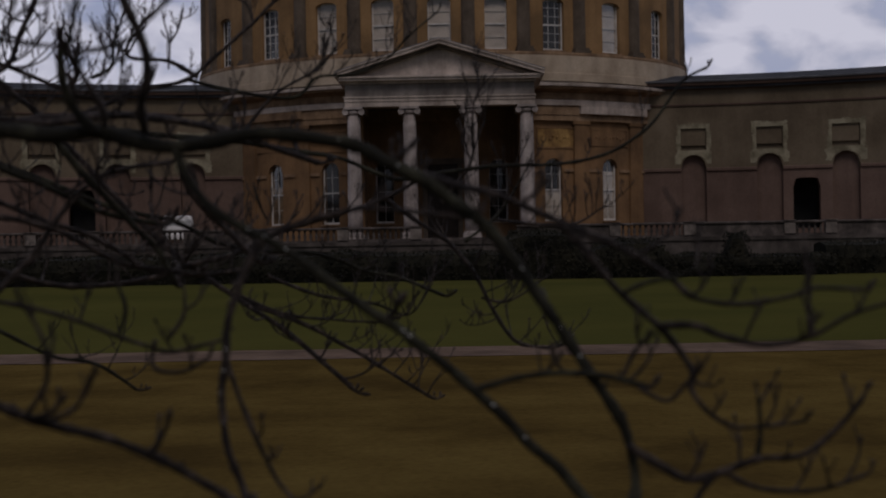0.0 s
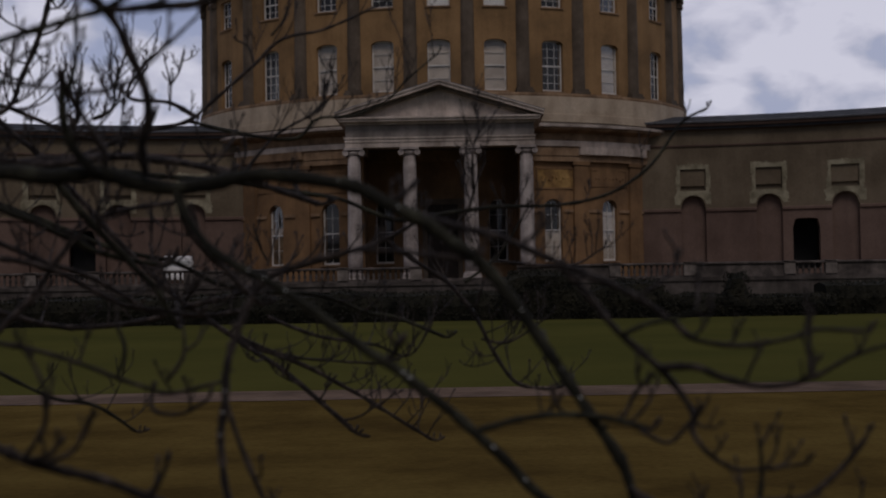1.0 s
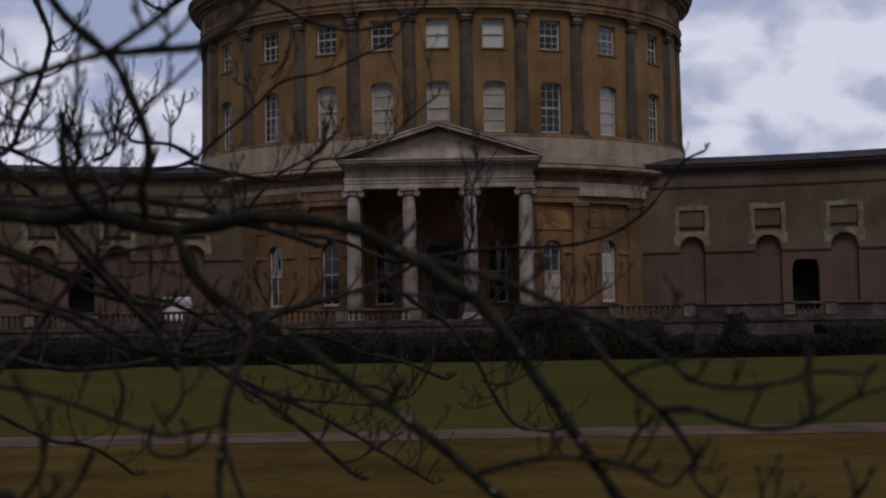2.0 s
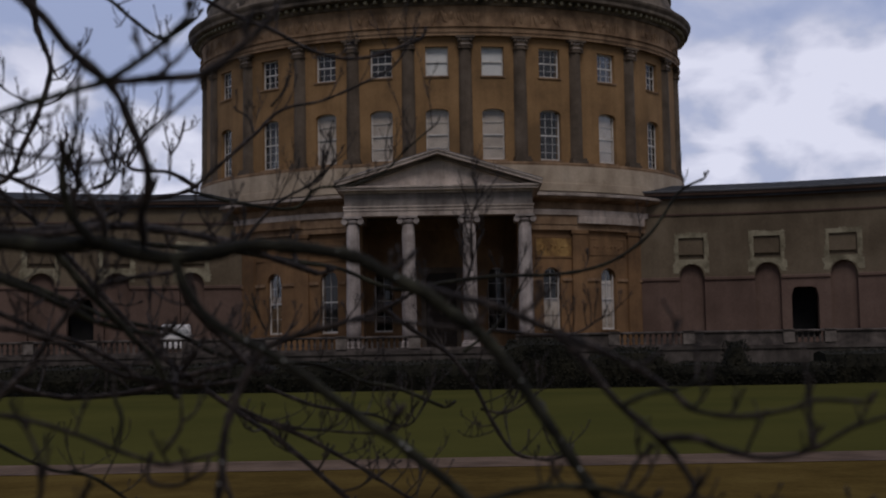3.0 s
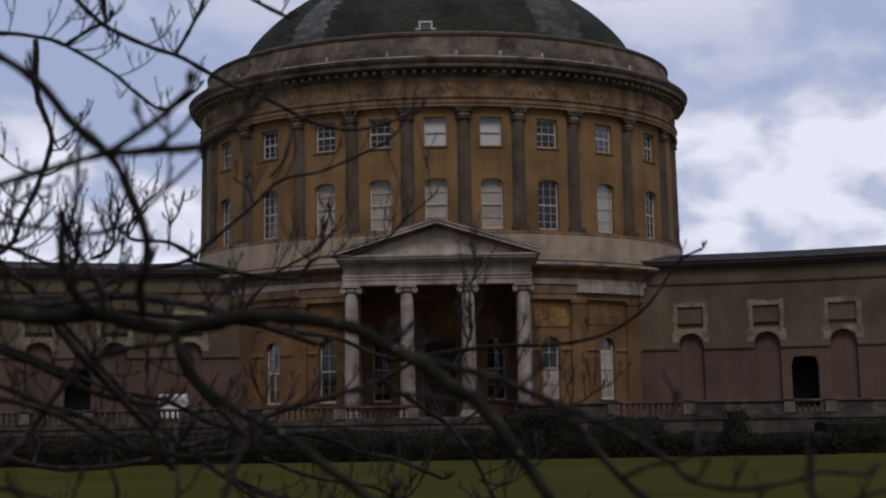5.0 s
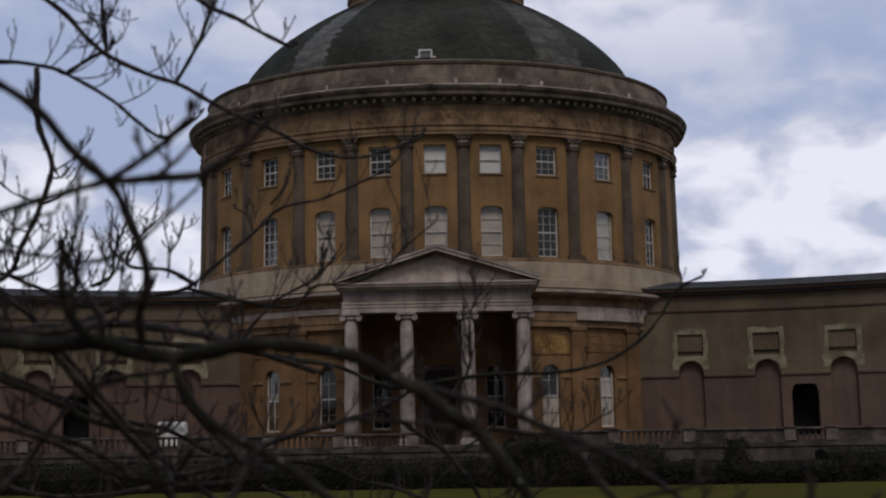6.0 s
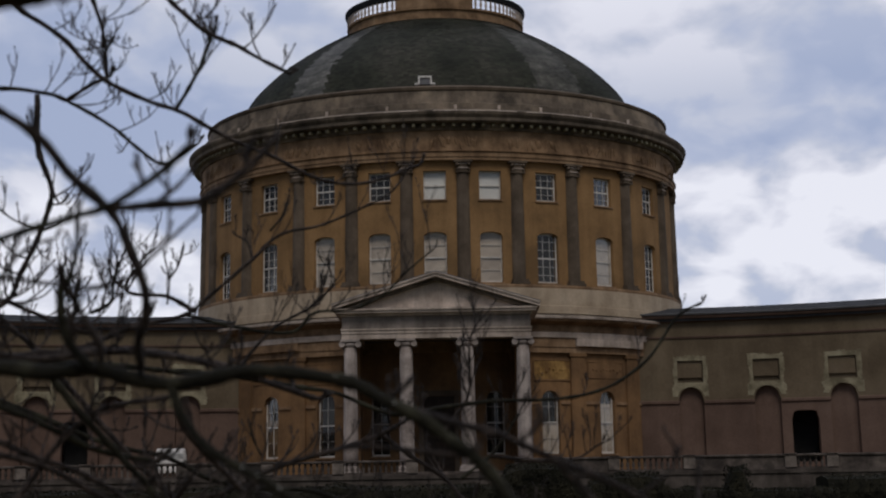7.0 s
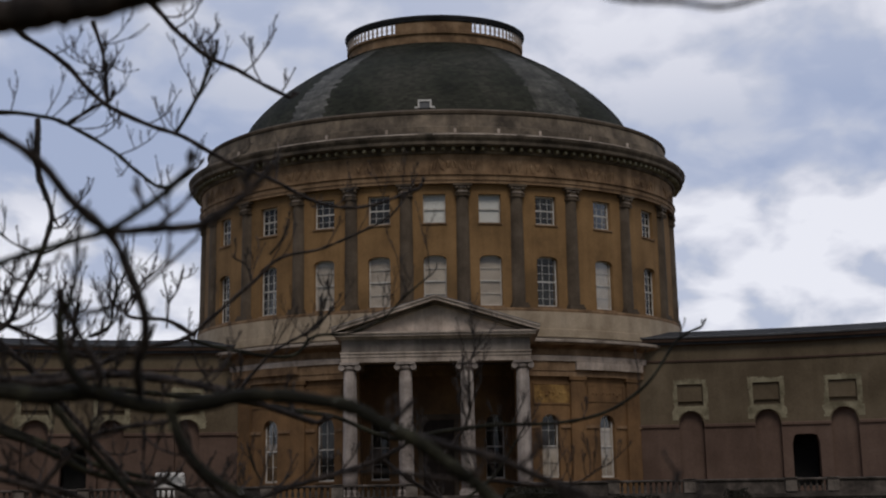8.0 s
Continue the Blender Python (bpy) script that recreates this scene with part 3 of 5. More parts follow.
part("cornice", ring([(0.0, 22.222), (0.92, 22.222), (1.02, 22.30), (1.02, 22.48), (1.16, 22.66), (1.20, 22.80), (1.14, 22.88), (0.30, 23.20), (0.0, 23.2)]), DARKSTONE, rotunda, "projecting sooty stone cornice")
for d0, d1 in ((-34, -3), (0, 17), (19, 46)):
    part("cornice_nosing", ring([(1.17, 22.80), (1.215, 22.80), (1.215, 22.845), (1.165, 22.87)], 16, True, A, B, radians(d0), radians(d1)), PALE, rotunda, "pale worn edge of the cornice")
part("blocking_course", ring([(0.0, 22.9), (0.62, 22.9), (0.62, 23.06), (0.40, 23.10), (0.34, 23.55), (0.10, 23.64), (-0.06, 24.2), (-0.14, 24.50), (-0.4, 24.50), (-0.4, 22.9)]), DARKSTONE, rotunda)
part("ring_coping", ring([(-0.42, 24.44), (-0.06, 24.502), (-0.02, 24.66), (-0.35, 24.84), (-1.6, 25.25), (-1.6, 25.0)]), PILASTER, rotunda, "pale brown stone coping round the dome")
for d in (-50.0, -36.5, -23.6, -9.9, 4.7, 14.1, 23.6, 36.5, 48.6):
    th = radians(d)
    q = reach(th, 1.0)
    s = Shape()
    block(s, drum, th - 0.08 * q, th + 0.08 * q, 23.12, 23.42, 0.36, 0.42)
    part("tie_plate", s, PALE, rotunda)

# dome: courses of slates that lap down the curve
DOME = [(13.55, 24.9), (13.1, 26.3), (12.3, 27.4), (10.9, 28.75), (9.1, 30.05), (7.6, 30.95), (6.05, 31.75)]


def dome_at(k):
    """Radius and height at k from 0 (eaves) to 1 (lantern)."""
    k *= len(DOME) - 1
    i = min(int(k), len(DOME) - 2)
    k -= i
    p0, p1, p2, p3 = (Vector(DOME[min(max(j, 0), len(DOME) - 1)]) for j in (i - 1, i, i + 1, i + 2))
    return 0.5 * (2 * p1 + (p2 - p0) * k + (2 * p0 - 5 * p1 + 4 * p2 - p3) * k * k + (3 * p1 - p0 - 3 * p2 + p3) * k ** 3)


RATIO = 0.745


def dome(th, k, o=0.0):
    r, z = dome_at(k)
    return Vector(((r + o) * math.sin(th), -(r + o) * RATIO * math.cos(th), z + 0.5 * o))


s = Shape()
s.grid([[dome(radians(-180 + 3 * j), i / 40, -0.02) for j in range(121)] for i in range(41)])
dome_body = part("dome", s, SLATE, rotunda, "dark slate dome")
STRIPS = ((-43.0, -31.5), (28.5, 44.5))
plain, pale, faded = Shape(), Shape(), Shape()
rnd = random.Random(77)
ROWS = 58
for i in range(ROWS):
    k0, k1 = i / ROWS, (i + 1) / ROWS
    wide = 0.34 / dome_at(k0)[0]
    n = int(2 * radians(104) / wide)
    for j in range(n):
        a = -radians(104) + (j + 0.5 * (i % 2)) * wide
        b = a + wide * 0.97
        mid = math.degrees((a + b) / 2) + 0.3 * math.sin(i * 1.7) + rnd.uniform(-0.35, 0.35)
        worn = any(lo < mid < hi for lo, hi in STRIPS) and 0.03 < k0 < 0.93
        up = 0.016 + 0.012 * rnd.random()
        q = (pale if mid < 0 else faded) if worn else plain
        m = len(q.v)
        q.v.extend((dome(a, k0, 0.0), dome(b, k0, 0.0), dome(a, k0, up), dome(b, k0, up), dome(b, k1, 0.002), dome(a, k1, 0.002)))
        q.f.extend(((m, m + 1, m + 3, m + 2), (m + 2, m + 3, m + 4, m + 5)))
part("slate_covering", plain, SLATE, dome_body, "courses of dark mossy slates", kind="stuff")
part("slate_covering", pale, SLATELIGHT, dome_body, "strip of paler worn slates", kind="stuff")
part("slate_covering", faded, SLATEWORN, dome_body, "broad strip of faded slates", kind="stuff")
# roof hatch with a white frame
s = Shape()
hx, hz = -0.52, 25.32
for a, b, c, d in ((-0.42, -0.32, 0.0, 0.42), (0.32, 0.42, 0.0, 0.42), (-0.42, 0.42, 0.422, 0.53), (-0.62, -0.422, -0.02, 0.09), (0.422, 0.62, -0.02, 0.09)):
    s.box(hx + a, hx + b, -10.42, -9.4, hz + c, hz + d)
hatch = part("roof_hatch", s, WHITE, rotunda, "small white-framed roof hatch")
s = Shape()
s.box(hx - 0.318, hx + 0.318, -10.36, -9.4, hz, hz + 0.42)
part("hatch_door", s, LEAD, hatch)

# lantern with its balustrade
LA, LB = 6.1, 4.55


def lantern(th, z, o=0.0):
    return Vector(((LA + o) * math.sin(th), -(LB + o) * math.cos(th), z))


part("lantern_wall", ring([(-0.3, 31.40), (0.06, 31.40), (0.06, 31.66), (-0.05, 31.74), (-0.05, 32.30), (0.08, 32.38), (0.08, 32.50), (-0.3, 32.52)], 96, True, LA, LB), FRIEZE, rotunda)
part("lantern_roof", ring([(-0.28, 32.40), (-3.0, 32.50), (-4.4, 32.52)], 48, False, LA, LB), LEAD, rotunda)
# dark rail drawn deeper to take in the shade under its overhang
part("lantern_rail", ring([(-0.12, 33.20), (0.10, 33.20), (0.16, 33.28), (0.16, 33.36), (0.22, 33.42), (0.22, 33.56), (0.12, 33.62), (-0.12, 33.62)], 96, True, LA, LB), ROOFSLATE, rotunda, "dark rail, with the shade of its underside put into its depth and colour")
s = Shape()
s.turned([(0.075, 32.522), (0.075, 32.60), (0.05, 32.64), (0.10, 32.80), (0.055, 33.05), (0.075, 33.13), (0.075, 33.198)], n=8)
bal = s.mesh("baluster", PALE, True)
for mid in (0.0, math.pi):
    part("lantern_panel", ring([(-0.12, 32.522), (0.06, 32.522), (0.06, 33.198), (-0.12, 33.198)], 8, True, LA, LB, mid - radians(25), mid + radians(25)), FRIEZE, rotunda)
for i in range(-46, 47):
    th = radians(i * 3.9)
    if abs(math.degrees(th)) < 26 or abs(math.degrees(th)) > 155:
        continue
    b = part("baluster", bal, None, rotunda)
    b.location = (LA * math.sin(th), -LB * math.cos(th), 0)

# ---- portico ----
PY, PX = -17.14, 0.06
portico = thing("portico", "four-columned pedimented stone portico", "portico", at=(PX, PY, TERR))
s = Shape()
s.box(-5.6, 5.6, -0.75, 6.2, 0.0, 0.2)
s.box(-5.9, 5.9, -1.1, -0.752, 0.0, 0.1)
part("platform", s, BALSTONE, portico)


def column(x, y):
    base, top = 0.2, 8.95 - TERR
    s = Shape()
    n = 20
    rows = []
    for k in range(9):
        z = base + 0.34 + (top - 0.42 - base - 0.34) * k / 8
        r = 0.405 - 0.06 * (k / 8) ** 1.6
        rows.append([(x + r * math.cos(2 * math.pi * j / n), y + r * math.sin(2 * math.pi * j / n), z) for j in range(n)])
    s.grid(rows, True, True)
    col = part("column", s, COLUMN, portico, smooth=True)
    s = Shape()
    s.box(x - 0.52, x + 0.52, y - 0.52, y + 0.52, base, base + 0.14)
    s.turned([(0.50, base + 0.142), (0.52, base + 0.2), (0.45, base + 0.25), (0.47, base + 0.3), (0.42, base + 0.338)], x, y, 20)
    part("base", s, COLUMN, col)
    s = Shape()
    s.turned([(0.36, top - 0.418), (0.40, top - 0.38), (0.44, top - 0.3), (0.44, top - 0.2)], x, y, 20)
    for sx in (-1, 1):
        s.tube([Vector((x + sx * 0.44, y - 0.42, top - 0.27)), Vector((x + sx * 0.44, y + 0.42, top - 0.27))], [0.17, 0.17], 12)
    s.box(x - 0.52, x + 0.52, y - 0.48, y + 0.48, top - 0.13, top - 0.003)
    part("capital", s, COLUMN, col)


for x in (-4.68, -1.66, 1.66, 4.68):
    column(x, 0.45)
H0 = 8.95 - TERR
for x0, x1, y0, y1 in ((-5.12, 5.12, 0.02, 0.9), (-5.12, -4.25, 0.902, 5.6), (4.25, 5.12, 0.902, 5.6)):
    s = Shape()
    s.box(x0, x1, y0, y1, H0, H0 + 0.28)
    s.box(x0 - 0.03, x1 + 0.03, y0 - 0.04, y1, H0 + 0.282, H0 + 0.46)
    s.box(x0 - 0.06, x1 + 0.06, y0 - 0.09, y1, H0 + 0.462, H0 + 0.54)
    part("architrave", s, PALE, portico)
# added walls, hidden by the end columns, that keep side light out of the portico
for sx in (-1, 1):
    s = Shape()
    s.box(sx * 4.68 - 0.3, sx * 4.68 + 0.3, 3.2, 5.9, 0.2, H0 - 0.003)
    part("unseen_side_wall", s, OCHRELOW, portico)
s = Shape()
s.box(-5.10, 5.10, 0.04, 5.6, H0 + 0.542, H0 + 1.22)
part("frieze", s, surface("stained_stone", ((0.14, 0.12, 0.105), (0.26, 0.23, 0.205), (0.36, 0.325, 0.29)), 0.5, 0.9, 0.25, 9.0, streak=0.6), portico, "stained stone frieze")
s = Shape()
s.box(-5.2, 5.2, -0.08, 5.6, H0 + 1.222, H0 + 1.36)
s.box(-5.42, 5.42, -0.36, 5.6, H0 + 1.362, H0 + 1.50)
s.box(-5.50, 5.50, -0.44, 5.6, H0 + 1.502, H0 + 1.60)
part("cornice", s, PALE, portico)
APEX, EAVE = 12.44 - TERR, H0 + 1.62
for sx in (-1, 1):
    s = Shape()
    s.solid(lambda i, j, k: ((sx * 5.3, 0.0)[i], (-0.22, 5.6)[j], (EAVE + 0.14, APEX)[i] + (-0.36, -0.20)[k]))
    # dark stone here paints the shadow line under the raking cornice
    part("shade_mould", s, DARKSTONE, portico)
    s = Shape()
    for y0, o0, o1 in ((-0.52, -0.198, -0.02), (-0.58, -0.018, 0.06)):
        a, c = (sx * 5.62, EAVE + 0.14), (0.0, APEX)
        s.solid(lambda i, j, k: ((a, c)[i][0], (y0, 5.6)[j], (a, c)[i][1] + (o0, o1)[k]))
    part("raking_cornice", s, PALE, portico)
s = Shape()
s.grid([[(-5.3, y, EAVE - 0.02), (5.3, y, EAVE - 0.02), (0, y, APEX - 0.28)] for y in (0.1, 0.5)], True, True)
part("tympanum", s, PALE, portico)
s = Shape()
for sx in (-1, 1):
    s.solid(lambda i, j, k: ((sx * 5.66, 0.0)[i], (-0.5, 6.3)[j], (EAVE + 0.2, APEX + 0.062)[i] + (0.0, 0.05)[k]))
part("roof", s, LEAD, portico)
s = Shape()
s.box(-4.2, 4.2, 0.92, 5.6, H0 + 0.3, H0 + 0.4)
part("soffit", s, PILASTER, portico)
# entrance door in the wall behind the columns
s = Shape()
for x0, x1, z0, z1 in ((-1.15, -0.9, 0.0, 4.3), (0.9, 1.15, 0.0, 4.3), (-1.3, 1.3, 4.302, 4.62)):
    s.box(PX + x0, PX + x1, -12.12, -11.6, TERR + z0 + 0.2, TERR + z1 + 0.2)
tagged(part("trim_door", s, PILASTER), "stone surround of the entrance door", "door surround", kind="structure")
door = thing("door_1", "dark panelled double entrance door", "door", kind="structure", at=(PX, -12.03, TERR + 0.2))
for sx in (-1, 1):
    s = Shape()
    s.box(min(sx * 0.004, sx * 0.89), max(sx * 0.004, sx * 0.89), 0.0, 0.06, 0.0, 4.29)
    for z0, z1 in ((0.25, 1.2), (1.4, 2.7), (2.9, 4.0)):
        x0, x1 = sorted((sx * 0.15, sx * 0.75))
        s.box(x0, x1, -0.03, 0.002, z0, z1)
    part("leaf", s, DOORWOOD, door)


# ---- curved corridor wings ----
def wing(side):
    name = "wing_corridor"
    ob = thing(name, "low curved corridor wing of drab stucco with blind arches", "wing", "corridor wings")

    def place(u, z, o=0.0):
        y = -7.5 - 0.014 * max(u - 12, 0.0) ** 2
        return Vector((side * u, y - o, z))
    bays = [15.33, 19.79, 24.04, 28.1, 32.0]
    doors = [(21.1, 22.62), (29.4, 30.8)]
    us = sorted({11.0 + 0.8 * i for i in range(34)} | {11.0, 37.0})
    niches = [(c - 0.75, c + 0.75, 1.9, 6.66) for c in bays]
    opens = [(a, b, 2.1, 5.14) for a, b in doors]
    panels = [(c - 0.75, c + 0.75, 6.98, 8.29) for c in bays]
    def cut(holes):
        e = sorted(x for h in holes for x in h[:2])
        keep = [u for u in us if not any(h[0] - 0.05 < u < h[1] + 0.05 for h in holes)]
        return sorted(keep + e)
    s = Shape()
    wall_with_openings(s, place, cut(niches + opens), [TERR, 1.9, 2.1, 5.14, 5.7], [(a, b, c, 6.0) for a, b, c, d in niches] + opens, 0.35)
    for a, b in doors:
        arch_fill(s, place, a, b, 4.60, 5.14, 0.34, 12, 4.0)
    part("wall", s, WINGWALL, ob)
    s = Shape()
    wall_with_openings(s, place, cut(niches + panels), [5.702, 6.66, 6.98, 8.29, 10.64], [(a, b, 5.0, d) for a, b, c, d in niches] + panels, 0.35)
    for a, b, c, d in niches:
        arch_fill(s, place, a, b, d - 0.76, d, 0.33, 12)
    part("upper_wall", s, WINGUP, ob)
    gaps = [11.0] + [x for h in niches for x in h[:2]] + [37.0]
    for a, b in zip(gaps[::2], gaps[1::2]):
        s = Shape()
        e = [a + (b - a) * i / 5 for i in range(6)]
        s.grid([[place(u, z, o) for u in e] for o, z in ((0.003, 5.66), (0.10, 5.70), (0.10, 5.84), (0.003, 5.88))])
        part("string_course", s, WINGWALL, ob)
    for a, b, c, d in niches:
        s = Shape()
        block(s, place, a - 0.1, b + 0.1, c - 0.1, d + 0.1, -0.42, -0.36)
        part("blind_arch", s, WINGWALL, ob)
    # doorway depth is a near-black sheet, its shade painted in
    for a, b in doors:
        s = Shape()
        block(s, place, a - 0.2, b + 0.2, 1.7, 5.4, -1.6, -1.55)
        part("doorway", s, DARK, ob, "near-black sheet painted as the shade inside an arched doorway")
    for a, b, c, d in panels:
        s = Shape()
        cell, mid = 0.07, (a + b) / 2
        for i in range(-26, 26):
            for j in range(38):
                u, z = mid + (i + 0.5) * cell, 6.12 + (j + 0.5) * cell
                if a - 0.03 < u < b + 0.03 and c - 0.03 < z < d + 0.03:
                    continue
                if abs(u - mid) < 0.82 and z < 5.9 + 0.80 * math.sqrt(max(0.0, 1 - ((u - mid) / 0.82) ** 2)):
                    continue
                lobe = noise.noise(Vector((side * u * 0.9, 3.0, z * 0.9)))
                out = max(abs(u - mid) - 0.75 - (0.36 if z < 6.80 else 0.27) - 0.12 * lobe, z - d - 0.30 - 0.10 * lobe)
                if out + 0.05 * noise.noise(Vector((side * u * 4.0, 7.0, z * 4.0))) + 0.05 * noise.noise(Vector((side * u * 11.0, 1.0, z * 11.0))) < 0:
                    u0, u1, z0, z1 = u - cell / 2, u + cell / 2, z - cell / 2, z + cell / 2
                    s.quad(place(u0, z0, 0.022), place(u1, z0, 0.022), place(u1, z1, 0.022), place(u0, z1, 0.022))
        p = part("panel_surround", s, SURROUND, ob, "worn pale limewash round a sunk panel")
        s = Shape()
        block(s, place, a + 0.003, b - 0.003, c + 0.003, d - 0.003, -0.32, -0.22)
        block(s, place, a + 0.02, b - 0.02, c + 0.34, d - 0.02, -0.218, -0.10)
        block(s, place, a + 0.02, b - 0.02, c + 0.28, c + 0.338, -0.218, -0.07)
        part("panel", s, WINGUP, p)
    def strip(prof):
        s = Shape()
        s.grid([[place(u, z, o) for u in us] for o, z in prof + prof[:1]])
        return s
    part("cornice_band", strip([(0.0, 9.66), (0.07, 9.66), (0.10, 9.76), (0.0, 9.78)]), WINGWALL, ob)
    part("cornice", strip([(-0.4, 10.642), (0.10, 10.642), (0.16, 10.78), (0.40, 10.88), (0.46, 11.02), (-0.4, 11.06)]), WINGWALL, ob)
    part("gutter", strip([(0.30, 11.062), (0.52, 11.07), (0.54, 11.16), (0.42, 11.18), (0.30, 11.16)]), LEAD, ob)
    part("roof", strip([(0.38, 11.17), (-2.2, 11.80), (-7.0, 10.9), (-7.0, 10.7), (0.3, 10.7)]), ROOFSLATE, ob, "low slate roof")
    s = Shape()
    s.grid([[place(u, z, o) for u in us] for o, z in ((-7.0, TERR), (-7.0, 10.6))])
    part("back_wall", s, WINGWALL, ob)
    return ob


wing(1)
wing(-1)


# ---- parked cars behind the balustrade ----
def car(x, y, paint, label, tall, wide=1.74, length=4.1):
    ob = thing("car", label, "car", "parked cars", at=(x, y, TERR))
    w = wide / 2
    sect = [(0.0, 0.35, 0.62, 0.78), (0.25, 0.24, 0.74, 0.94), (1.0, 0.2, 0.88, 1.0), (2.0, 0.2, 0.92, 1.0), (3.4, 0.2, 0.95, 1.0), (length - 0.15, 0.25, 0.9, 0.97), (length, 0.4, 0.7, 0.9)]
    s = Shape()
    s.grid([[(-w * k, q, lo), (-w * k, q, hi * 0.8), (-w * k * 0.94, q, hi), (w * k * 0.94, q, hi), (w * k, q, hi * 0.8), (w * k, q, lo)] for q, lo, hi, k in sect], True, True)
    part("body", s, paint, ob)
    s = Shape()
    s.grid([[(-w * k, q, z) for k, z in ((0.97, 0.85), (0.95, 0.5 + 0.5 * h), (0.90, h - 0.05), (0.80, h), (-0.80, h), (-0.90, h - 0.05), (-0.95, 0.5 + 0.5 * h), (-0.97, 0.85))] for q, h in ((0.05, 0.93), (0.16, tall - 0.08), (0.40, tall), (3.0, tall - 0.02), (length - 0.6, 1.0))], True, True)
    cab = part("cabin", s, paint, ob)
    s = Shape()
    s.grid([[(-w * 0.78, q - 0.03, z), (w * 0.78, q - 0.03, z)] for q, z in ((0.075, 1.10), (0.135, tall - 0.22))])
    part("windscreen", s, GLASS, cab)
    for sx in (-1, 1):
        s = Shape()
        s.box(sx * w * 0.72 - 0.16, sx * w * 0.72 + 0.16, -0.01, 0.12, 0.56, 0.68)
        part("headlight", s, WHITE, ob)
        for q in (0.75, length - 0.75):
            s = Shape()
            s.tube([Vector((sx * (w - 0.2), q, 0.31)), Vector((sx * (w + 0.01), q, 0.31))], [0.31, 0.31], 18)
            wheel = part("wheel", s, RUBBER, ob)
            s = Shape()
            s.tube([Vector((sx * (w + 0.004), q, 0.31)), Vector((sx * (w + 0.02), q, 0.31))], [0.2, 0.18], 14)
            part("rim", s, SILVER, wheel)
    return ob


car(-13.95, -18.2, WHITE, "white van parked behind the balustrade", 1.62, 1.66).rotation_euler.z = radians(12.8)


# ---- the bare tree whose boughs hang before the camera ----
tree = thing("bare_tree", "bare winter tree with knobbly dark twigs, lichen on its bark", "tree", at=(-1.8, -82.51, 0))
BASE = EYE - Vector((-1.8, -82.51, 0))
chance = random.Random(12)


def spline(pts, per=8):
    out = []
    for i in range(len(pts) - 1):
        p0, p1, p2, p3 = pts[max(i - 1, 0)], pts[i], pts[i + 1], pts[min(i + 2, len(pts) - 1)]
        for k in range(per):
            s = k / per
            out.append(0.5 * (2 * p1 + (p2 - p0) * s + (2 * p0 - 5 * p1 + 4 * p2 - p3) * s * s + (3 * p1 - p0 - 3 * p2 + p3) * s ** 3))
    return out + [pts[-1]]


def knobbly(pts, r0, r1, swell, seed):
    n = len(pts)
    return [(r0 + (r1 - r0) * i / (n - 1)) * (1 + swell * noise.noise(q * 26.0) + swell * noise.noise(q * 70.0) + (0.20 if (i * 7 + seed) % 13 == 0 else 0.0)) for i, q in enumerate(pts)]


def shoot(s, buds, start, way, length, r, depth):
    """A twig that bends up, forks into short spurs and ends in a blunt bud."""
    n = 6
    pts, d = [start], way.normalized()
    for i in range(n):
        d = (d + Vector((chance.uniform(-0.22, 0.22), chance.uniform(-0.22, 0.22), 0.16 + chance.uniform(-0.1, 0.14)))).normalized()
        pts.append(pts[-1] + d * length / n)
    radii = [r * (1.25 if i == 0 else 1 - 0.38 * i / n) * (1.25 if i in (2, 4) else 1.0) for i in range(n + 1)]
    s.tube(pts, radii, 6)
    tip = pts[-1]
    buds.tube([tip - d * r, tip + d * r * 1.2, tip + d * r * 3.0, tip + d * r * 4.4], [r * 0.6, r * 1.15, r * 0.95, r * 0.2], 6)
    if depth:
        for i in (2, 3, 4, 5):
            if chance.random() < 0.62:
                side = Vector((chance.uniform(-1, 1), chance.uniform(-0.7, 0.7), chance.uniform(-0.2, 0.9)))
                shoot(s, buds, pts[i], d * 0.6 + side, length * chance.uniform(0.22, 0.5), r * 0.68, depth - 1)


COUNT = [0]


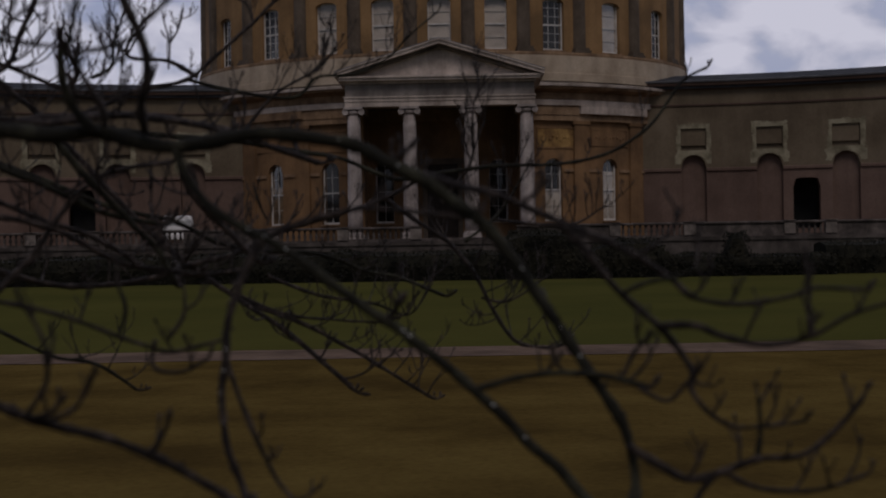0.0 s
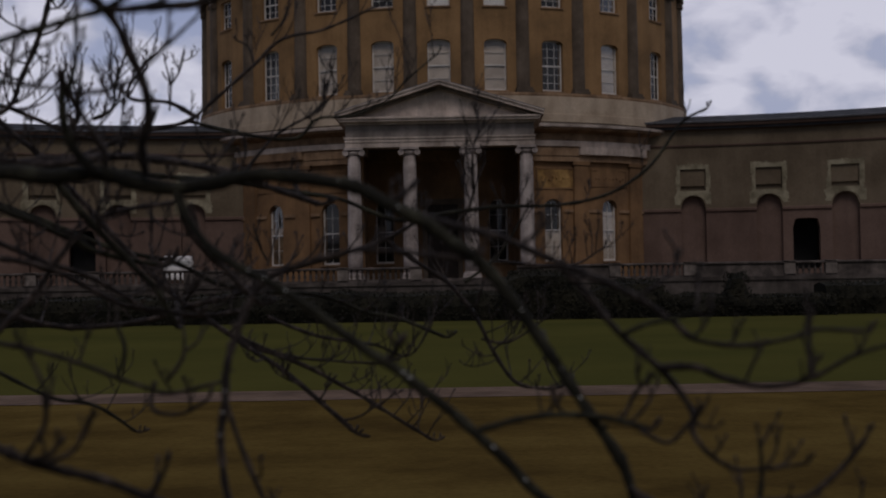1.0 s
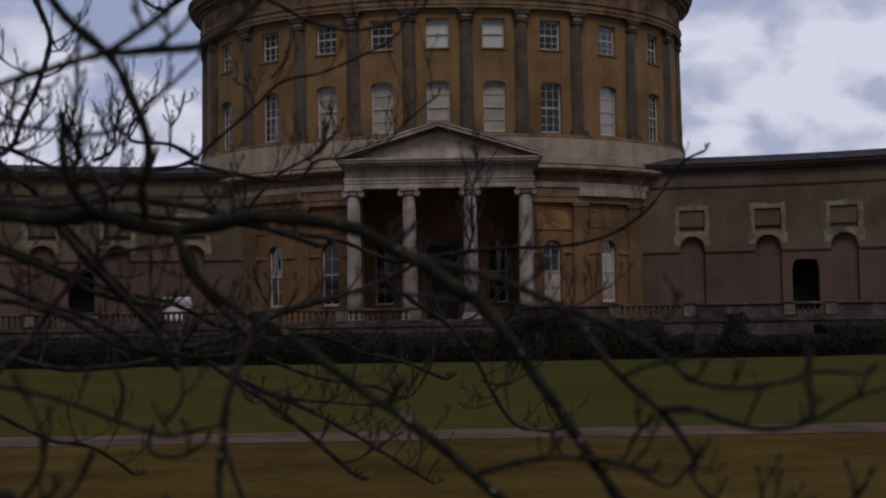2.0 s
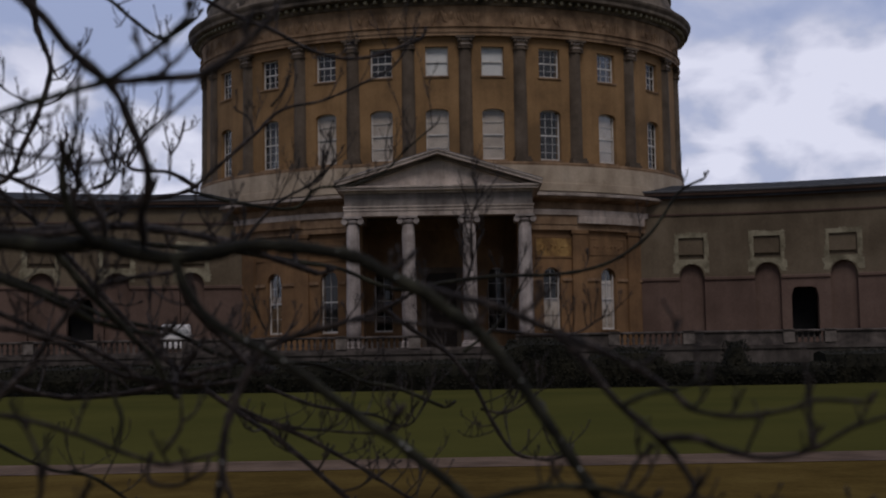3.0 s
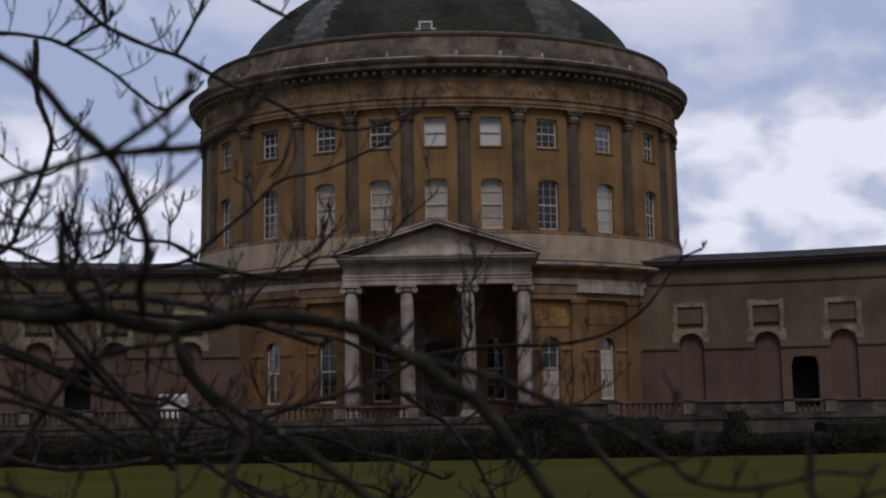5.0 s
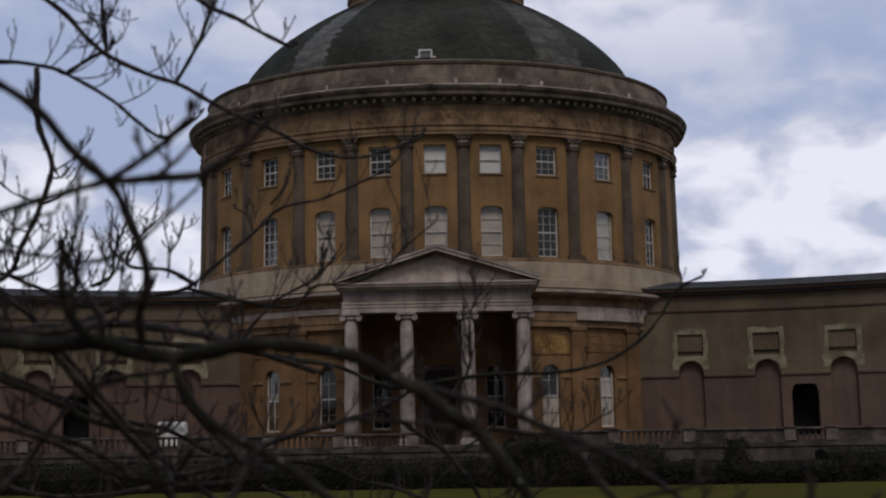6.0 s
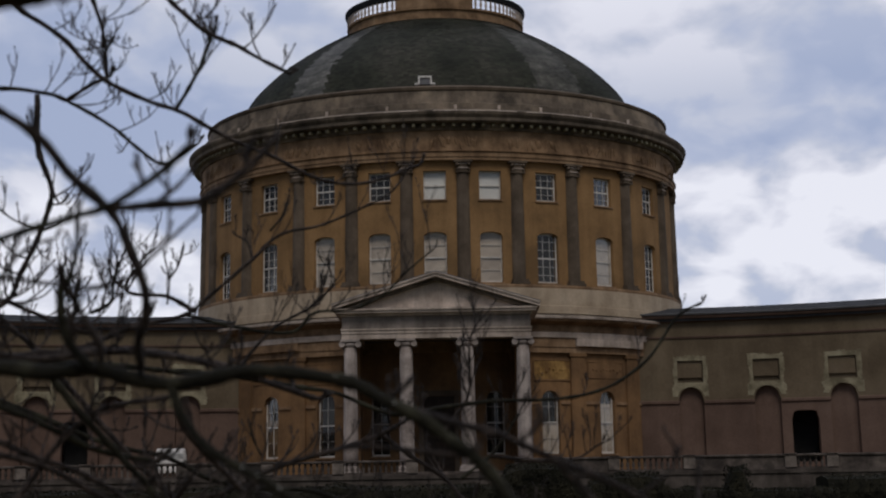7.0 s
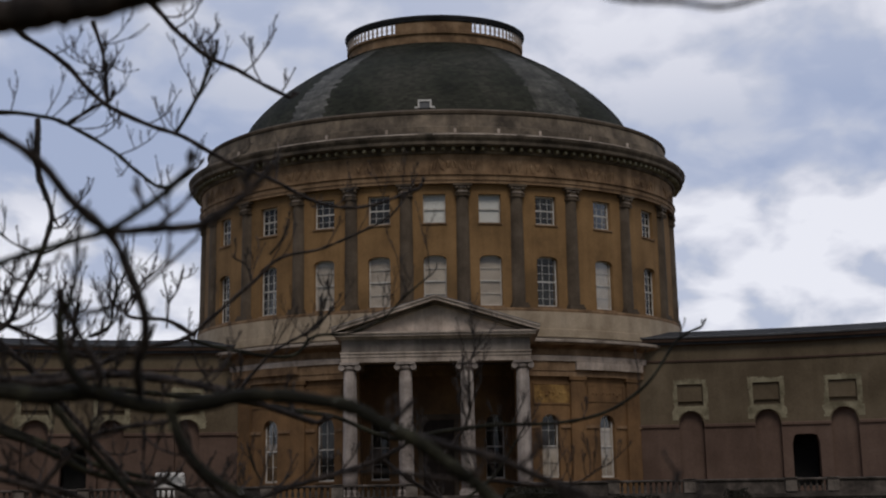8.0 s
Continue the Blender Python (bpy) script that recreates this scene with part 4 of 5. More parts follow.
def bough(points, r0, r1, twigs=0, size=0.2):
    """A limb through a few places given from the eye; side twigs grow along it."""
    COUNT[0] += 1
    seed = COUNT[0]
    near = points[len(points) // 2][1] < 3.6
    if not near:
        r0, r1 = r0 * 0.84, r1 * 0.84
    pts = spline([Vector(q) + BASE for q in points])
    n = len(pts)
    pts = [q + Vector((noise.noise(q * 9.0), noise.noise(q * 9.0 + Vector((7, 0, 0))), noise.noise(q * 9.0 + Vector((0, 7, 0))))) * r1 * 0.7 for q in pts]
    s = Shape()
    s.tube(pts, knobbly(pts, r0, r1, 0.22, seed), 9)
    for i in range(3, n - 2, 5):
        if chance.random() < 0.5:
            out = Vector((chance.uniform(-1, 1), chance.uniform(-0.6, 0.6), chance.uniform(-0.4, 1))).normalized()
            r = min(r0, r1)
            s.tube([pts[i], pts[i] + out * r * 1.5, pts[i] + out * r * 2.1], [r * 0.45, r * 0.40, r * 0.18], 6)
    limb = part("limb", s, LICHEN if seed % 4 == 1 else BARK, tree, smooth=True)
    for k in range(twigs):
        i = int(n * (0.25 + 0.75 * (k + chance.random() * 0.8) / twigs))
        i = min(max(i, 1), n - 2)
        along = (pts[i + 1] - pts[i - 1]).normalized()
        side = Vector((chance.uniform(-1, 1), chance.uniform(-0.8, 0.8), chance.uniform(-0.15, 1.0)))
        t = Shape()
        if near:
            shoot(t, t, pts[i], along * 0.4 + side, size * chance.uniform(0.35, 0.75), max(r1 * 0.66, 0.0036), 1)
        else:
            shoot(t, t, pts[i], along * 0.5 + side, size * chance.uniform(0.45, 1.0), max(r1 * 0.44, 0.0024), 2)
        tw = part("twig", t, BARK, limb, smooth=True)
    t = Shape()
    shoot(t, t, pts[-1], pts[-1] - pts[-3], size * 0.16, r1 * 0.8, 1)
    part("twig", t, BARK, limb, smooth=True)
    if seed in (1, 5, 6):
        l = Shape()
        for k in range(7):
            i = int(n * (0.2 + 0.6 * chance.random()))
            c = pts[i] + Vector((0, -r1 * 0.9, r1 * 0.45))
            w = r1 * chance.uniform(0.15, 0.42)
            l.tube([c + Vector((-w, 0, w * 0.3)), c + Vector((0, -0.3 * w, 0)), c + Vector((w, 0, -w * 0.4))], [w * 0.4, w * 0.7, w * 0.3], 6)
        part("lichen", l, SPOT, limb, "pale lichen spots", kind="stuff")
    return limb


s = Shape()
stem = [Vector((0.15, 0.2, -0.1)), Vector((0.05, 0.1, 0.3)), Vector((0.0, 0.0, 1.0)), Vector((0.02, -0.03, 2.2)), Vector((-0.1, 0.05, 3.6)), Vector((-0.25, 0.1, 5.2)), Vector((-0.2, 0.3, 7.0)), Vector((-0.3, 0.4, 9.0))]
stem = spline(stem, 4)
s.tube(stem, [max(0.34 - 0.032 * i * 0.3, 0.06) * (1.45 if i == 0 else 1.2 if i == 1 else 1.0) for i in range(len(stem))], 14)
part("trunk", s, BARK, tree, smooth=True)


# boughs close to the viewer
bough([(-3.100, 3.900, 0.330), (-1.812, 3.231, 0.317), (-1.413, 3.116, 0.299), (-1.164, 3.100, 0.281), (-0.996, 3.090, 0.269), (-0.883, 3.079, 0.271), (-0.785, 3.069, 0.247), (-0.702, 3.058, 0.226), (-0.591, 3.047, 0.243), (-0.481, 3.037, 0.255), (-0.373, 3.026, 0.249), (-0.266, 3.016, 0.227), (-0.186, 3.005, 0.189), (-0.081, 2.995, 0.130), (0.023, 2.984, 0.049), (0.106, 2.974, -0.038), (0.175, 2.963, -0.143), (0.232, 2.953, -0.234), (0.281, 2.942, -0.311), (0.330, 2.932, -0.388), (0.366, 2.921, -0.477), (0.379, 2.911, -0.593), (0.366, 2.900, -0.715)], 0.0216, 0.0112, 2, 0.15)
bough([(-0.240, 3.020, 0.220), (-0.134, 3.010, 0.167), (-0.029, 3.000, 0.129), (0.076, 2.990, 0.101), (0.167, 2.980, 0.060), (0.257, 2.970, 0.019), (0.384, 2.960, -0.042), (0.472, 2.950, -0.101), (0.521, 2.940, -0.141), (0.621, 2.930, -0.158), (0.734, 2.920, -0.143), (0.783, 2.910, -0.124), (0.893, 2.900, -0.128)], 0.0105, 0.0045, 5, 0.15)
bough([(0.210, 2.950, 0.039), (0.279, 2.940, -0.040), (0.353, 2.930, -0.131), (0.440, 2.920, -0.209), (0.495, 2.910, -0.286), (0.509, 2.900, -0.325), (0.502, 2.890, -0.347), (0.532, 2.880, -0.391), (0.586, 2.870, -0.428), (0.640, 2.860, -0.428), (0.737, 2.850, -0.415)], 0.0091, 0.0044, 4, 0.15)
bough([(0.431, 2.900, -0.204), (0.511, 2.886, -0.204), (0.570, 2.872, -0.227), (0.642, 2.857, -0.245), (0.713, 2.843, -0.239), (0.771, 2.829, -0.220), (0.842, 2.814, -0.177), (0.917, 2.800, -0.153)], 0.0090, 0.0043, 4, 0.15)
bough([(-0.689, 3.050, 0.228), (-0.651, 3.038, 0.155), (-0.589, 3.025, 0.080), (-0.508, 3.013, 0.028), (-0.453, 3.000, -0.002), (-0.347, 2.988, -0.070), (-0.229, 2.975, -0.156), (-0.112, 2.963, -0.236), (0.016, 2.950, -0.347), (0.092, 2.938, -0.418), (0.168, 2.925, -0.494), (0.230, 2.913, -0.557), (0.304, 2.900, -0.625)], 0.0106, 0.0123, 1, 0.15)
bough([(-0.477, 3.000, 0.005), (-0.520, 2.993, -0.080), (-0.549, 2.986, -0.172), (-0.560, 2.979, -0.276), (-0.571, 2.972, -0.380), (-0.554, 2.964, -0.484), (-0.516, 2.957, -0.590), (-0.496, 2.950, -0.652)], 0.0093, 0.0091, 1, 0.15)
bough([(-0.558, 2.970, -0.262), (-0.524, 2.953, -0.365), (-0.477, 2.935, -0.468), (-0.437, 2.918, -0.542), (-0.384, 2.900, -0.597)], 0.0069, 0.0045, 3, 0.15)
bough([(-0.469, 3.020, 0.018), (-0.374, 3.010, 0.047), (-0.241, 3.000, 0.073), (-0.108, 2.990, 0.064), (0.016, 2.980, 0.045)], 0.0058, 0.0058, 1, 0.15)
bough([(0.019, 2.950, -0.344), (0.120, 2.938, -0.321), (0.222, 2.925, -0.309), (0.323, 2.913, -0.319), (0.403, 2.900, -0.339)], 0.0080, 0.0067, 3, 0.15)
bough([(0.359, 2.900, -0.473), (0.430, 2.886, -0.516), (0.490, 2.872, -0.546), (0.563, 2.857, -0.526), (0.635, 2.843, -0.499), (0.730, 2.829, -0.486), (0.801, 2.814, -0.429), (0.853, 2.800, -0.360)], 0.0112, 0.0054, 4, 0.15)
bough([(0.563, 2.860, -0.528), (0.634, 2.845, -0.562), (0.730, 2.830, -0.567), (0.799, 2.815, -0.552), (0.862, 2.800, -0.526)], 0.0066, 0.0043, 3, 0.15)
bough([(0.545, 2.860, -0.530), (0.505, 2.850, -0.580), (0.477, 2.840, -0.640)], 0.0077, 0.0055, 0, 0.15)
bough([(0.352, 2.920, -0.131), (0.415, 2.913, -0.106), (0.472, 2.907, -0.094), (0.541, 2.900, -0.069)], 0.0056, 0.0045, 1, 0.15)
bough([(0.382, 2.880, -0.338), (0.443, 2.873, -0.367), (0.486, 2.867, -0.332), (0.502, 2.860, -0.312)], 0.0056, 0.0044, 1, 0.15)
bough([(0.424, 2.900, -0.214), (0.381, 2.910, -0.258), (0.356, 2.920, -0.310)], 0.0056, 0.0045, 1, 0.15)
bough([(0.767, 2.860, -0.225), (0.759, 2.860, -0.147), (0.751, 2.860, -0.035)], 0.0055, 0.0033, 1, 0.15)
bough([(0.636, 2.850, -0.497), (0.644, 2.850, -0.432), (0.639, 2.850, -0.357)], 0.0066, 0.0033, 2, 0.15)
bough([(-3.100, 3.900, -0.400), (-1.581, 2.601, -0.109), (-1.209, 2.550, -0.211), (-0.986, 2.600, -0.314), (-0.911, 2.617, -0.348), (-0.847, 2.633, -0.371), (-0.736, 2.650, -0.405), (-0.623, 2.667, -0.459), (-0.556, 2.683, -0.504), (-0.489, 2.700, -0.556)], 0.0100, 0.0094, 2, 0.15)
bough([(-3.100, 3.900, -0.150), (-1.809, 3.200, -0.016), (-1.415, 3.100, -0.070), (-1.171, 3.100, -0.125), (-0.993, 3.100, -0.164), (-0.856, 3.100, -0.217), (-0.774, 3.100, -0.246), (-0.706, 3.100, -0.260), (-0.603, 3.100, -0.239)], 0.0072, 0.0048, 3, 0.15)
bough([(-0.751, 3.100, -0.230), (-0.757, 3.093, -0.297), (-0.690, 3.087, -0.309), (-0.627, 3.080, -0.282)], 0.0060, 0.0048, 1, 0.15)
bough([(-0.843, 3.100, -0.221), (-0.825, 3.100, -0.153), (-0.843, 3.100, -0.102)], 0.0060, 0.0036, 1, 0.15)
bough([(-0.719, 3.100, -0.226), (-0.684, 3.100, -0.176), (-0.680, 3.100, -0.119)], 0.0060, 0.0036, 1, 0.15)
bough([(-0.900, 2.600, -0.349), (-0.858, 2.600, -0.283), (-0.855, 2.600, -0.215), (-0.877, 2.600, -0.159)], 0.0060, 0.0040, 3, 0.15)
bough([(-0.872, 2.620, -0.361), (-0.808, 2.620, -0.338), (-0.772, 2.620, -0.287)], 0.0061, 0.0041, 1, 0.15)
bough([(-0.872, 3.050, 0.266), (-0.923, 3.033, 0.327), (-0.943, 3.017, 0.392), (-0.942, 3.000, 0.463)], 0.0130, 0.0093, 1, 0.15)
bough([(-0.867, 3.080, 0.266), (-0.856, 3.060, 0.315), (-0.877, 3.040, 0.367), (-0.917, 3.020, 0.438), (-0.934, 3.000, 0.469)], 0.0095, 0.0081, 1, 0.15)
bough([(-0.759, 3.050, 0.265), (-0.750, 2.994, 0.329), (-0.720, 2.938, 0.401), (-0.742, 2.881, 0.509), (-0.784, 2.825, 0.608), (-0.861, 2.769, 0.678), (-0.911, 2.713, 0.745), (-0.987, 2.656, 0.798), (-1.048, 2.600, 0.830)], 0.0118, 0.0100, 1, 0.15)
bough([(-0.738, 2.650, 0.572), (-0.656, 2.663, 0.579), (-0.563, 2.675, 0.587), (-0.494, 2.688, 0.625), (-0.411, 2.700, 0.701)], 0.0102, 0.0094, 2, 0.15)
bough([(-3.100, 3.900, 0.900), (-1.587, 2.700, 0.322), (-1.202, 2.600, 0.406), (-0.966, 2.600, 0.490), (-0.873, 2.600, 0.523), (-0.792, 2.600, 0.543), (-0.724, 2.600, 0.562), (-0.628, 2.600, 0.627), (-0.558, 2.600, 0.690)], 0.0080, 0.0080, 2, 0.15)
bough([(-0.899, 2.950, 0.448), (-0.830, 2.940, 0.449), (-0.762, 2.930, 0.469), (-0.727, 2.920, 0.496), (-0.665, 2.910, 0.552), (-0.604, 2.900, 0.603)], 0.0057, 0.0045, 2, 0.15)
bough([(-3.100, 3.900, 0.650), (-1.713, 3.351, 0.598), (-1.330, 3.175, 0.548), (-1.097, 3.100, 0.499), (-1.019, 3.075, 0.483), (-0.956, 3.050, 0.475)], 0.0060, 0.0047, 2, 0.15)
bough([(-1.138, 3.100, 0.465), (-1.085, 3.067, 0.535), (-1.019, 3.033, 0.569), (-0.960, 3.000, 0.575)], 0.0060, 0.0035, 1, 0.15)
bough([(-0.927, 3.000, 0.467), (-0.907, 3.000, 0.547), (-0.907, 3.000, 0.654)], 0.0070, 0.0046, 3, 0.15)
bough([(-3.100, 3.900, 1.300), (-1.411, 2.000, 0.706), (-1.012, 1.900, 0.731), (-0.763, 1.900, 0.756), (-0.657, 1.900, 0.767), (-0.568, 1.900, 0.777), (-0.480, 1.900, 0.790), (-0.356, 1.900, 0.822)], 0.042, 0.021, 0, 0.15)
bough([(-0.356, 1.900, 0.822), (-0.200, 1.900, 0.875), (0.020, 1.900, 0.870), (0.195, 1.900, 0.796), (0.264, 1.900, 0.768), (0.352, 1.900, 0.762), (0.422, 1.900, 0.753), (0.485, 1.900, 0.767), (0.548, 1.900, 0.797)], 0.0059, 0.0044, 1, 0.08)
bough([(0.376, 2.900, -0.047), (0.402, 2.900, -0.038), (0.466, 2.900, 0.011), (0.475, 2.900, 0.056), (0.455, 2.900, 0.090)], 0.0045, 0.0034, 1, 0.06)
bough([(0.020, 2.960, 0.026), (0.030, 2.950, 0.062), (0.008, 2.940, 0.098)], 0.0046, 0.0034, 1, 0.05)
bough([(0.030, 2.950, 0.059), (0.052, 2.940, 0.087)], 0.0046, 0.0034, 0, 0.05)
bough([(0.135, 2.970, 0.089), (0.160, 2.963, 0.095), (0.200, 2.957, 0.137), (0.219, 2.950, 0.171)], 0.0046, 0.0034, 1, 0.06)
# boughs behind them
bough([(-3.100, 3.900, 0.350), (-2.486, 4.928, 0.439), (-2.089, 4.864, 0.449), (-1.842, 4.900, 0.460), (-1.654, 4.927, 0.468), (-1.465, 4.955, 0.520), (-1.274, 4.982, 0.601), (-1.080, 5.009, 0.646), (-0.974, 5.036, 0.737), (-0.821, 5.064, 0.875), (-0.711, 5.091, 0.981), (-0.555, 5.118, 1.018), (-0.396, 5.146, 1.090), (-0.259, 5.173, 1.175), (-0.177, 5.200, 1.310)], 0.0170, 0.0042, 13, 0.24)
bough([(-1.122, 5.200, 0.677), (-0.913, 5.200, 0.620), (-0.683, 5.200, 0.593), (-0.590, 5.200, 0.672), (-0.451, 5.200, 0.681), (-0.312, 5.200, 0.737), (-0.219, 5.200, 0.828), (-0.102, 5.200, 0.924)], 0.0100, 0.0042, 12, 0.24)
bough([(-3.100, 3.900, 0.350), (-2.254, 4.295, 0.396), (-1.860, 4.248, 0.411), (-1.616, 4.300, 0.425), (-1.383, 4.350, 0.440), (-1.203, 4.400, 0.453), (-1.019, 4.450, 0.437), (-0.831, 4.500, 0.402), (-0.679, 4.550, 0.343), (-0.524, 4.600, 0.288)], 0.0183, 0.0124, 7, 0.26)
bough([(-3.100, 3.900, -0.050), (-2.173, 4.197, 0.366), (-1.799, 4.149, 0.267), (-1.575, 4.200, 0.169), (-1.401, 4.240, 0.093), (-1.205, 4.280, 0.016), (-1.064, 4.320, -0.081), (-0.939, 4.360, -0.103), (-0.774, 4.400, -0.087)], 0.0146, 0.0085, 9, 0.26)
bough([(-0.914, 5.200, 0.419), (-0.775, 5.200, 0.595), (-0.589, 5.200, 0.707), (-0.496, 5.200, 0.810)], 0.0100, 0.0042, 9, 0.24)
bough([(-3.100, 3.900, 0.050), (-2.488, 5.045, 0.546), (-2.108, 4.973, 0.452), (-1.877, 5.000, 0.358), (-1.598, 5.033, 0.244), (-1.383, 5.067, 0.153), (-1.167, 5.100, 0.101), (-0.993, 5.133, 0.013), (-0.841, 5.167, -0.023), (-0.595, 5.200, -0.043), (-0.416, 5.233, -0.110), (-0.281, 5.267, -0.141), (-0.089, 5.300, -0.220)], 0.0155, 0.0082, 13, 0.26)
bough([(-3.100, 3.900, 0.500), (-2.450, 5.241, 1.053), (-2.110, 5.121, 0.891), (-1.921, 5.100, 0.730), (-1.658, 5.072, 0.505), (-1.377, 5.043, 0.196), (-1.147, 5.014, -0.018), (-0.921, 4.986, -0.184), (-0.699, 4.957, -0.336), (-0.567, 4.929, -0.442), (-0.437, 4.900, -0.557)], 0.0158, 0.0114, 13, 0.26)
bough([(-3.100, 3.900, -0.250), (-2.415, 4.805, 0.076), (-2.031, 4.753, 0.004), (-1.796, 4.800, -0.069), (-1.577, 4.845, -0.137), (-1.419, 4.889, -0.151), (-1.215, 4.933, -0.124), (-1.095, 4.978, -0.083), (-0.928, 5.022, -0.043), (-0.713, 5.067, 0.053), (-0.494, 5.111, 0.117), (-0.316, 5.156, 0.182), (-0.227, 5.200, 0.228)], 0.0148, 0.0100, 15, 0.26)
bough([(-0.342, 5.200, 0.196), (-0.206, 5.200, 0.091), (-0.071, 5.200, -0.002), (0.041, 5.200, -0.139), (0.106, 5.200, -0.276), (0.194, 5.200, -0.400), (0.306, 5.200, -0.435), (0.385, 5.200, -0.423)], 0.0121, 0.0080, 13, 0.26)
bough([(-3.100, 3.900, 0.400), (-2.604, 5.300, 0.456), (-2.204, 5.200, 0.463), (-1.954, 5.200, 0.470), (-1.537, 5.200, 0.481), (-1.190, 5.200, 0.447), (-0.914, 5.200, 0.419), (-0.684, 5.200, 0.378), (-0.500, 5.200, 0.343), (-0.272, 5.200, 0.256), (-0.080, 5.200, 0.278), (0.140, 5.200, 0.302), (0.414, 5.200, 0.309), (0.598, 5.200, 0.351), (0.761, 5.200, 0.463), (0.880, 5.200, 0.622), (0.985, 5.200, 0.683)], 0.0161, 0.0060, 9, 0.17)
bough([(-0.938, 5.200, -0.192), (-0.733, 5.200, -0.285), (-0.506, 5.200, -0.311), (-0.302, 5.200, -0.328)], 0.0100, 0.0042, 10, 0.24)
bough([(-0.927, 5.200, -0.219), (-0.597, 5.200, -0.355), (-0.327, 5.200, -0.515), (-0.148, 5.200, -0.629)], 0.0121, 0.0080, 11, 0.26)
bough([(-0.801, 5.200, -0.126), (-0.596, 5.200, -0.208), (-0.369, 5.200, -0.246), (-0.234, 5.200, -0.293), (-0.142, 5.200, -0.182)], 0.0100, 0.0042, 9, 0.24)
bough([(-3.100, 3.900, -0.500), (-2.360, 4.769, -0.046), (-2.001, 4.734, -0.167), (-1.793, 4.800, -0.288), (-1.581, 4.867, -0.411), (-1.429, 4.933, -0.451), (-1.295, 5.000, -0.556)], 0.0111, 0.0077, 9, 0.26)
bough([(-1.691, 5.000, 1.554), (-1.668, 4.967, 1.315), (-1.598, 4.933, 1.147), (-1.618, 4.900, 0.984), (-1.682, 4.867, 0.803), (-1.716, 4.833, 0.689), (-1.785, 4.800, 0.643)], 0.0135, 0.0111, 13, 0.26)
bough([(-3.100, 3.900, 0.550), (-2.378, 4.636, 0.755), (-2.018, 4.668, 0.726), (-1.808, 4.800, 0.697), (-1.702, 4.867, 0.683), (-1.570, 4.933, 0.616), (-1.457, 5.000, 0.584)], 0.0130, 0.0097, 15, 0.26)
bough([(-1.071, 5.200, 0.681), (-1.191, 5.200, 0.749), (-1.358, 5.200, 0.775), (-1.308, 5.200, 0.891), (-1.262, 5.200, 0.942)], 0.0121, 0.0042, 11, 0.24)
bough([(-1.504, 5.200, 0.689), (-1.423, 5.200, 0.734), (-1.412, 5.200, 0.827), (-1.366, 5.200, 0.956)], 0.0100, 0.0042, 10, 0.24)
bough([(-1.608, 5.200, 0.633), (-1.562, 5.200, 0.702), (-1.614, 5.200, 0.808)], 0.0121, 0.0080, 11, 0.26)
bough([(0.039, 5.200, 0.384), (0.042, 5.200, 0.545), (0.078, 5.200, 0.625)], 0.0100, 0.0042, 7, 0.24)
bough([(-0.091, 5.200, 0.157), (0.026, 5.200, 0.315), (0.040, 5.200, 0.453)], 0.0100, 0.0042, 9, 0.24)
bough([(-0.002, 5.200, -0.003), (0.136, 5.200, 0.108), (0.254, 5.200, 0.289)], 0.0100, 0.0042, 7, 0.24)
bough([(0.062, 5.200, -0.230), (0.175, 5.200, -0.243), (0.335, 5.200, -0.144)], 0.0080, 0.0042, 6, 0.24)
bough([(0.113, 5.200, 0.086), (0.408, 5.200, 0.058), (0.551, 5.200, 0.124)], 0.0100, 0.0042, 9, 0.24)
bough([(-3.100, 3.900, 1.450), (-2.220, 4.285, 2.019), (-1.878, 4.292, 1.899), (-1.686, 4.400, 1.780), (-1.580, 4.460, 1.714), (-1.448, 4.520, 1.624), (-1.313, 4.580, 1.487), (-1.157, 4.640, 1.415), (-1.041, 4.700, 1.386), (-0.878, 4.760, 1.299), (-0.713, 4.820, 1.237), (-0.544, 4.880, 1.158), (-0.372, 4.940, 1.151), (-0.150, 5.000, 1.232)], 0.0136, 0.0077, 16, 0.24)
bough([(-3.100, 3.900, 1.050), (-2.357, 4.517, 1.458), (-1.975, 4.509, 1.460), (-1.742, 4.600, 1.463), (-1.573, 4.667, 1.464), (-1.484, 4.733, 1.445), (-1.348, 4.800, 1.375), (-1.252, 4.867, 1.300), (-1.155, 4.933, 1.242), (-1.047, 5.000, 1.331)], 0.0107, 0.0077, 14, 0.24)
bough([(-1.478, 4.700, 1.435), (-1.390, 4.700, 1.500), (-1.321, 4.700, 1.526)], 0.0109, 0.0073, 6, 0.24)
bough([(-1.362, 4.600, 1.807), (-1.314, 4.600, 1.649), (-1.297, 4.600, 1.489)], 0.0107, 0.0071, 10, 0.24)
bough([(-3.100, 3.900, 1.850), (-1.723, 4.230, 2.177), (-1.405, 4.265, 2.051), (-1.238, 4.400, 1.924), (-1.114, 4.500, 1.830), (-0.962, 4.600, 1.686), (-0.808, 4.700, 1.628), (-0.647, 4.800, 1.562)], 0.0136, 0.0093, 14, 0.24)
bough([(-1.085, 4.800, 1.420), (-1.000, 4.800, 1.574), (-0.937, 4.800, 1.747)], 0.0093, 0.0074, 10, 0.24)
bough([(-1.180, 5.150, 0.711), (-1.175, 5.150, 0.815), (-1.199, 5.150, 0.920)], 0.0052, 0.0036, 3, 0.10)
bough([(-1.175, 5.150, 0.815), (-1.139, 5.150, 0.866), (-1.120, 5.150, 0.930)], 0.0052, 0.0036, 3, 0.10)
bough([(-1.581, 5.150, 0.633), (-1.582, 5.150, 0.730), (-1.613, 5.150, 0.828)], 0.0052, 0.0036, 3, 0.10)
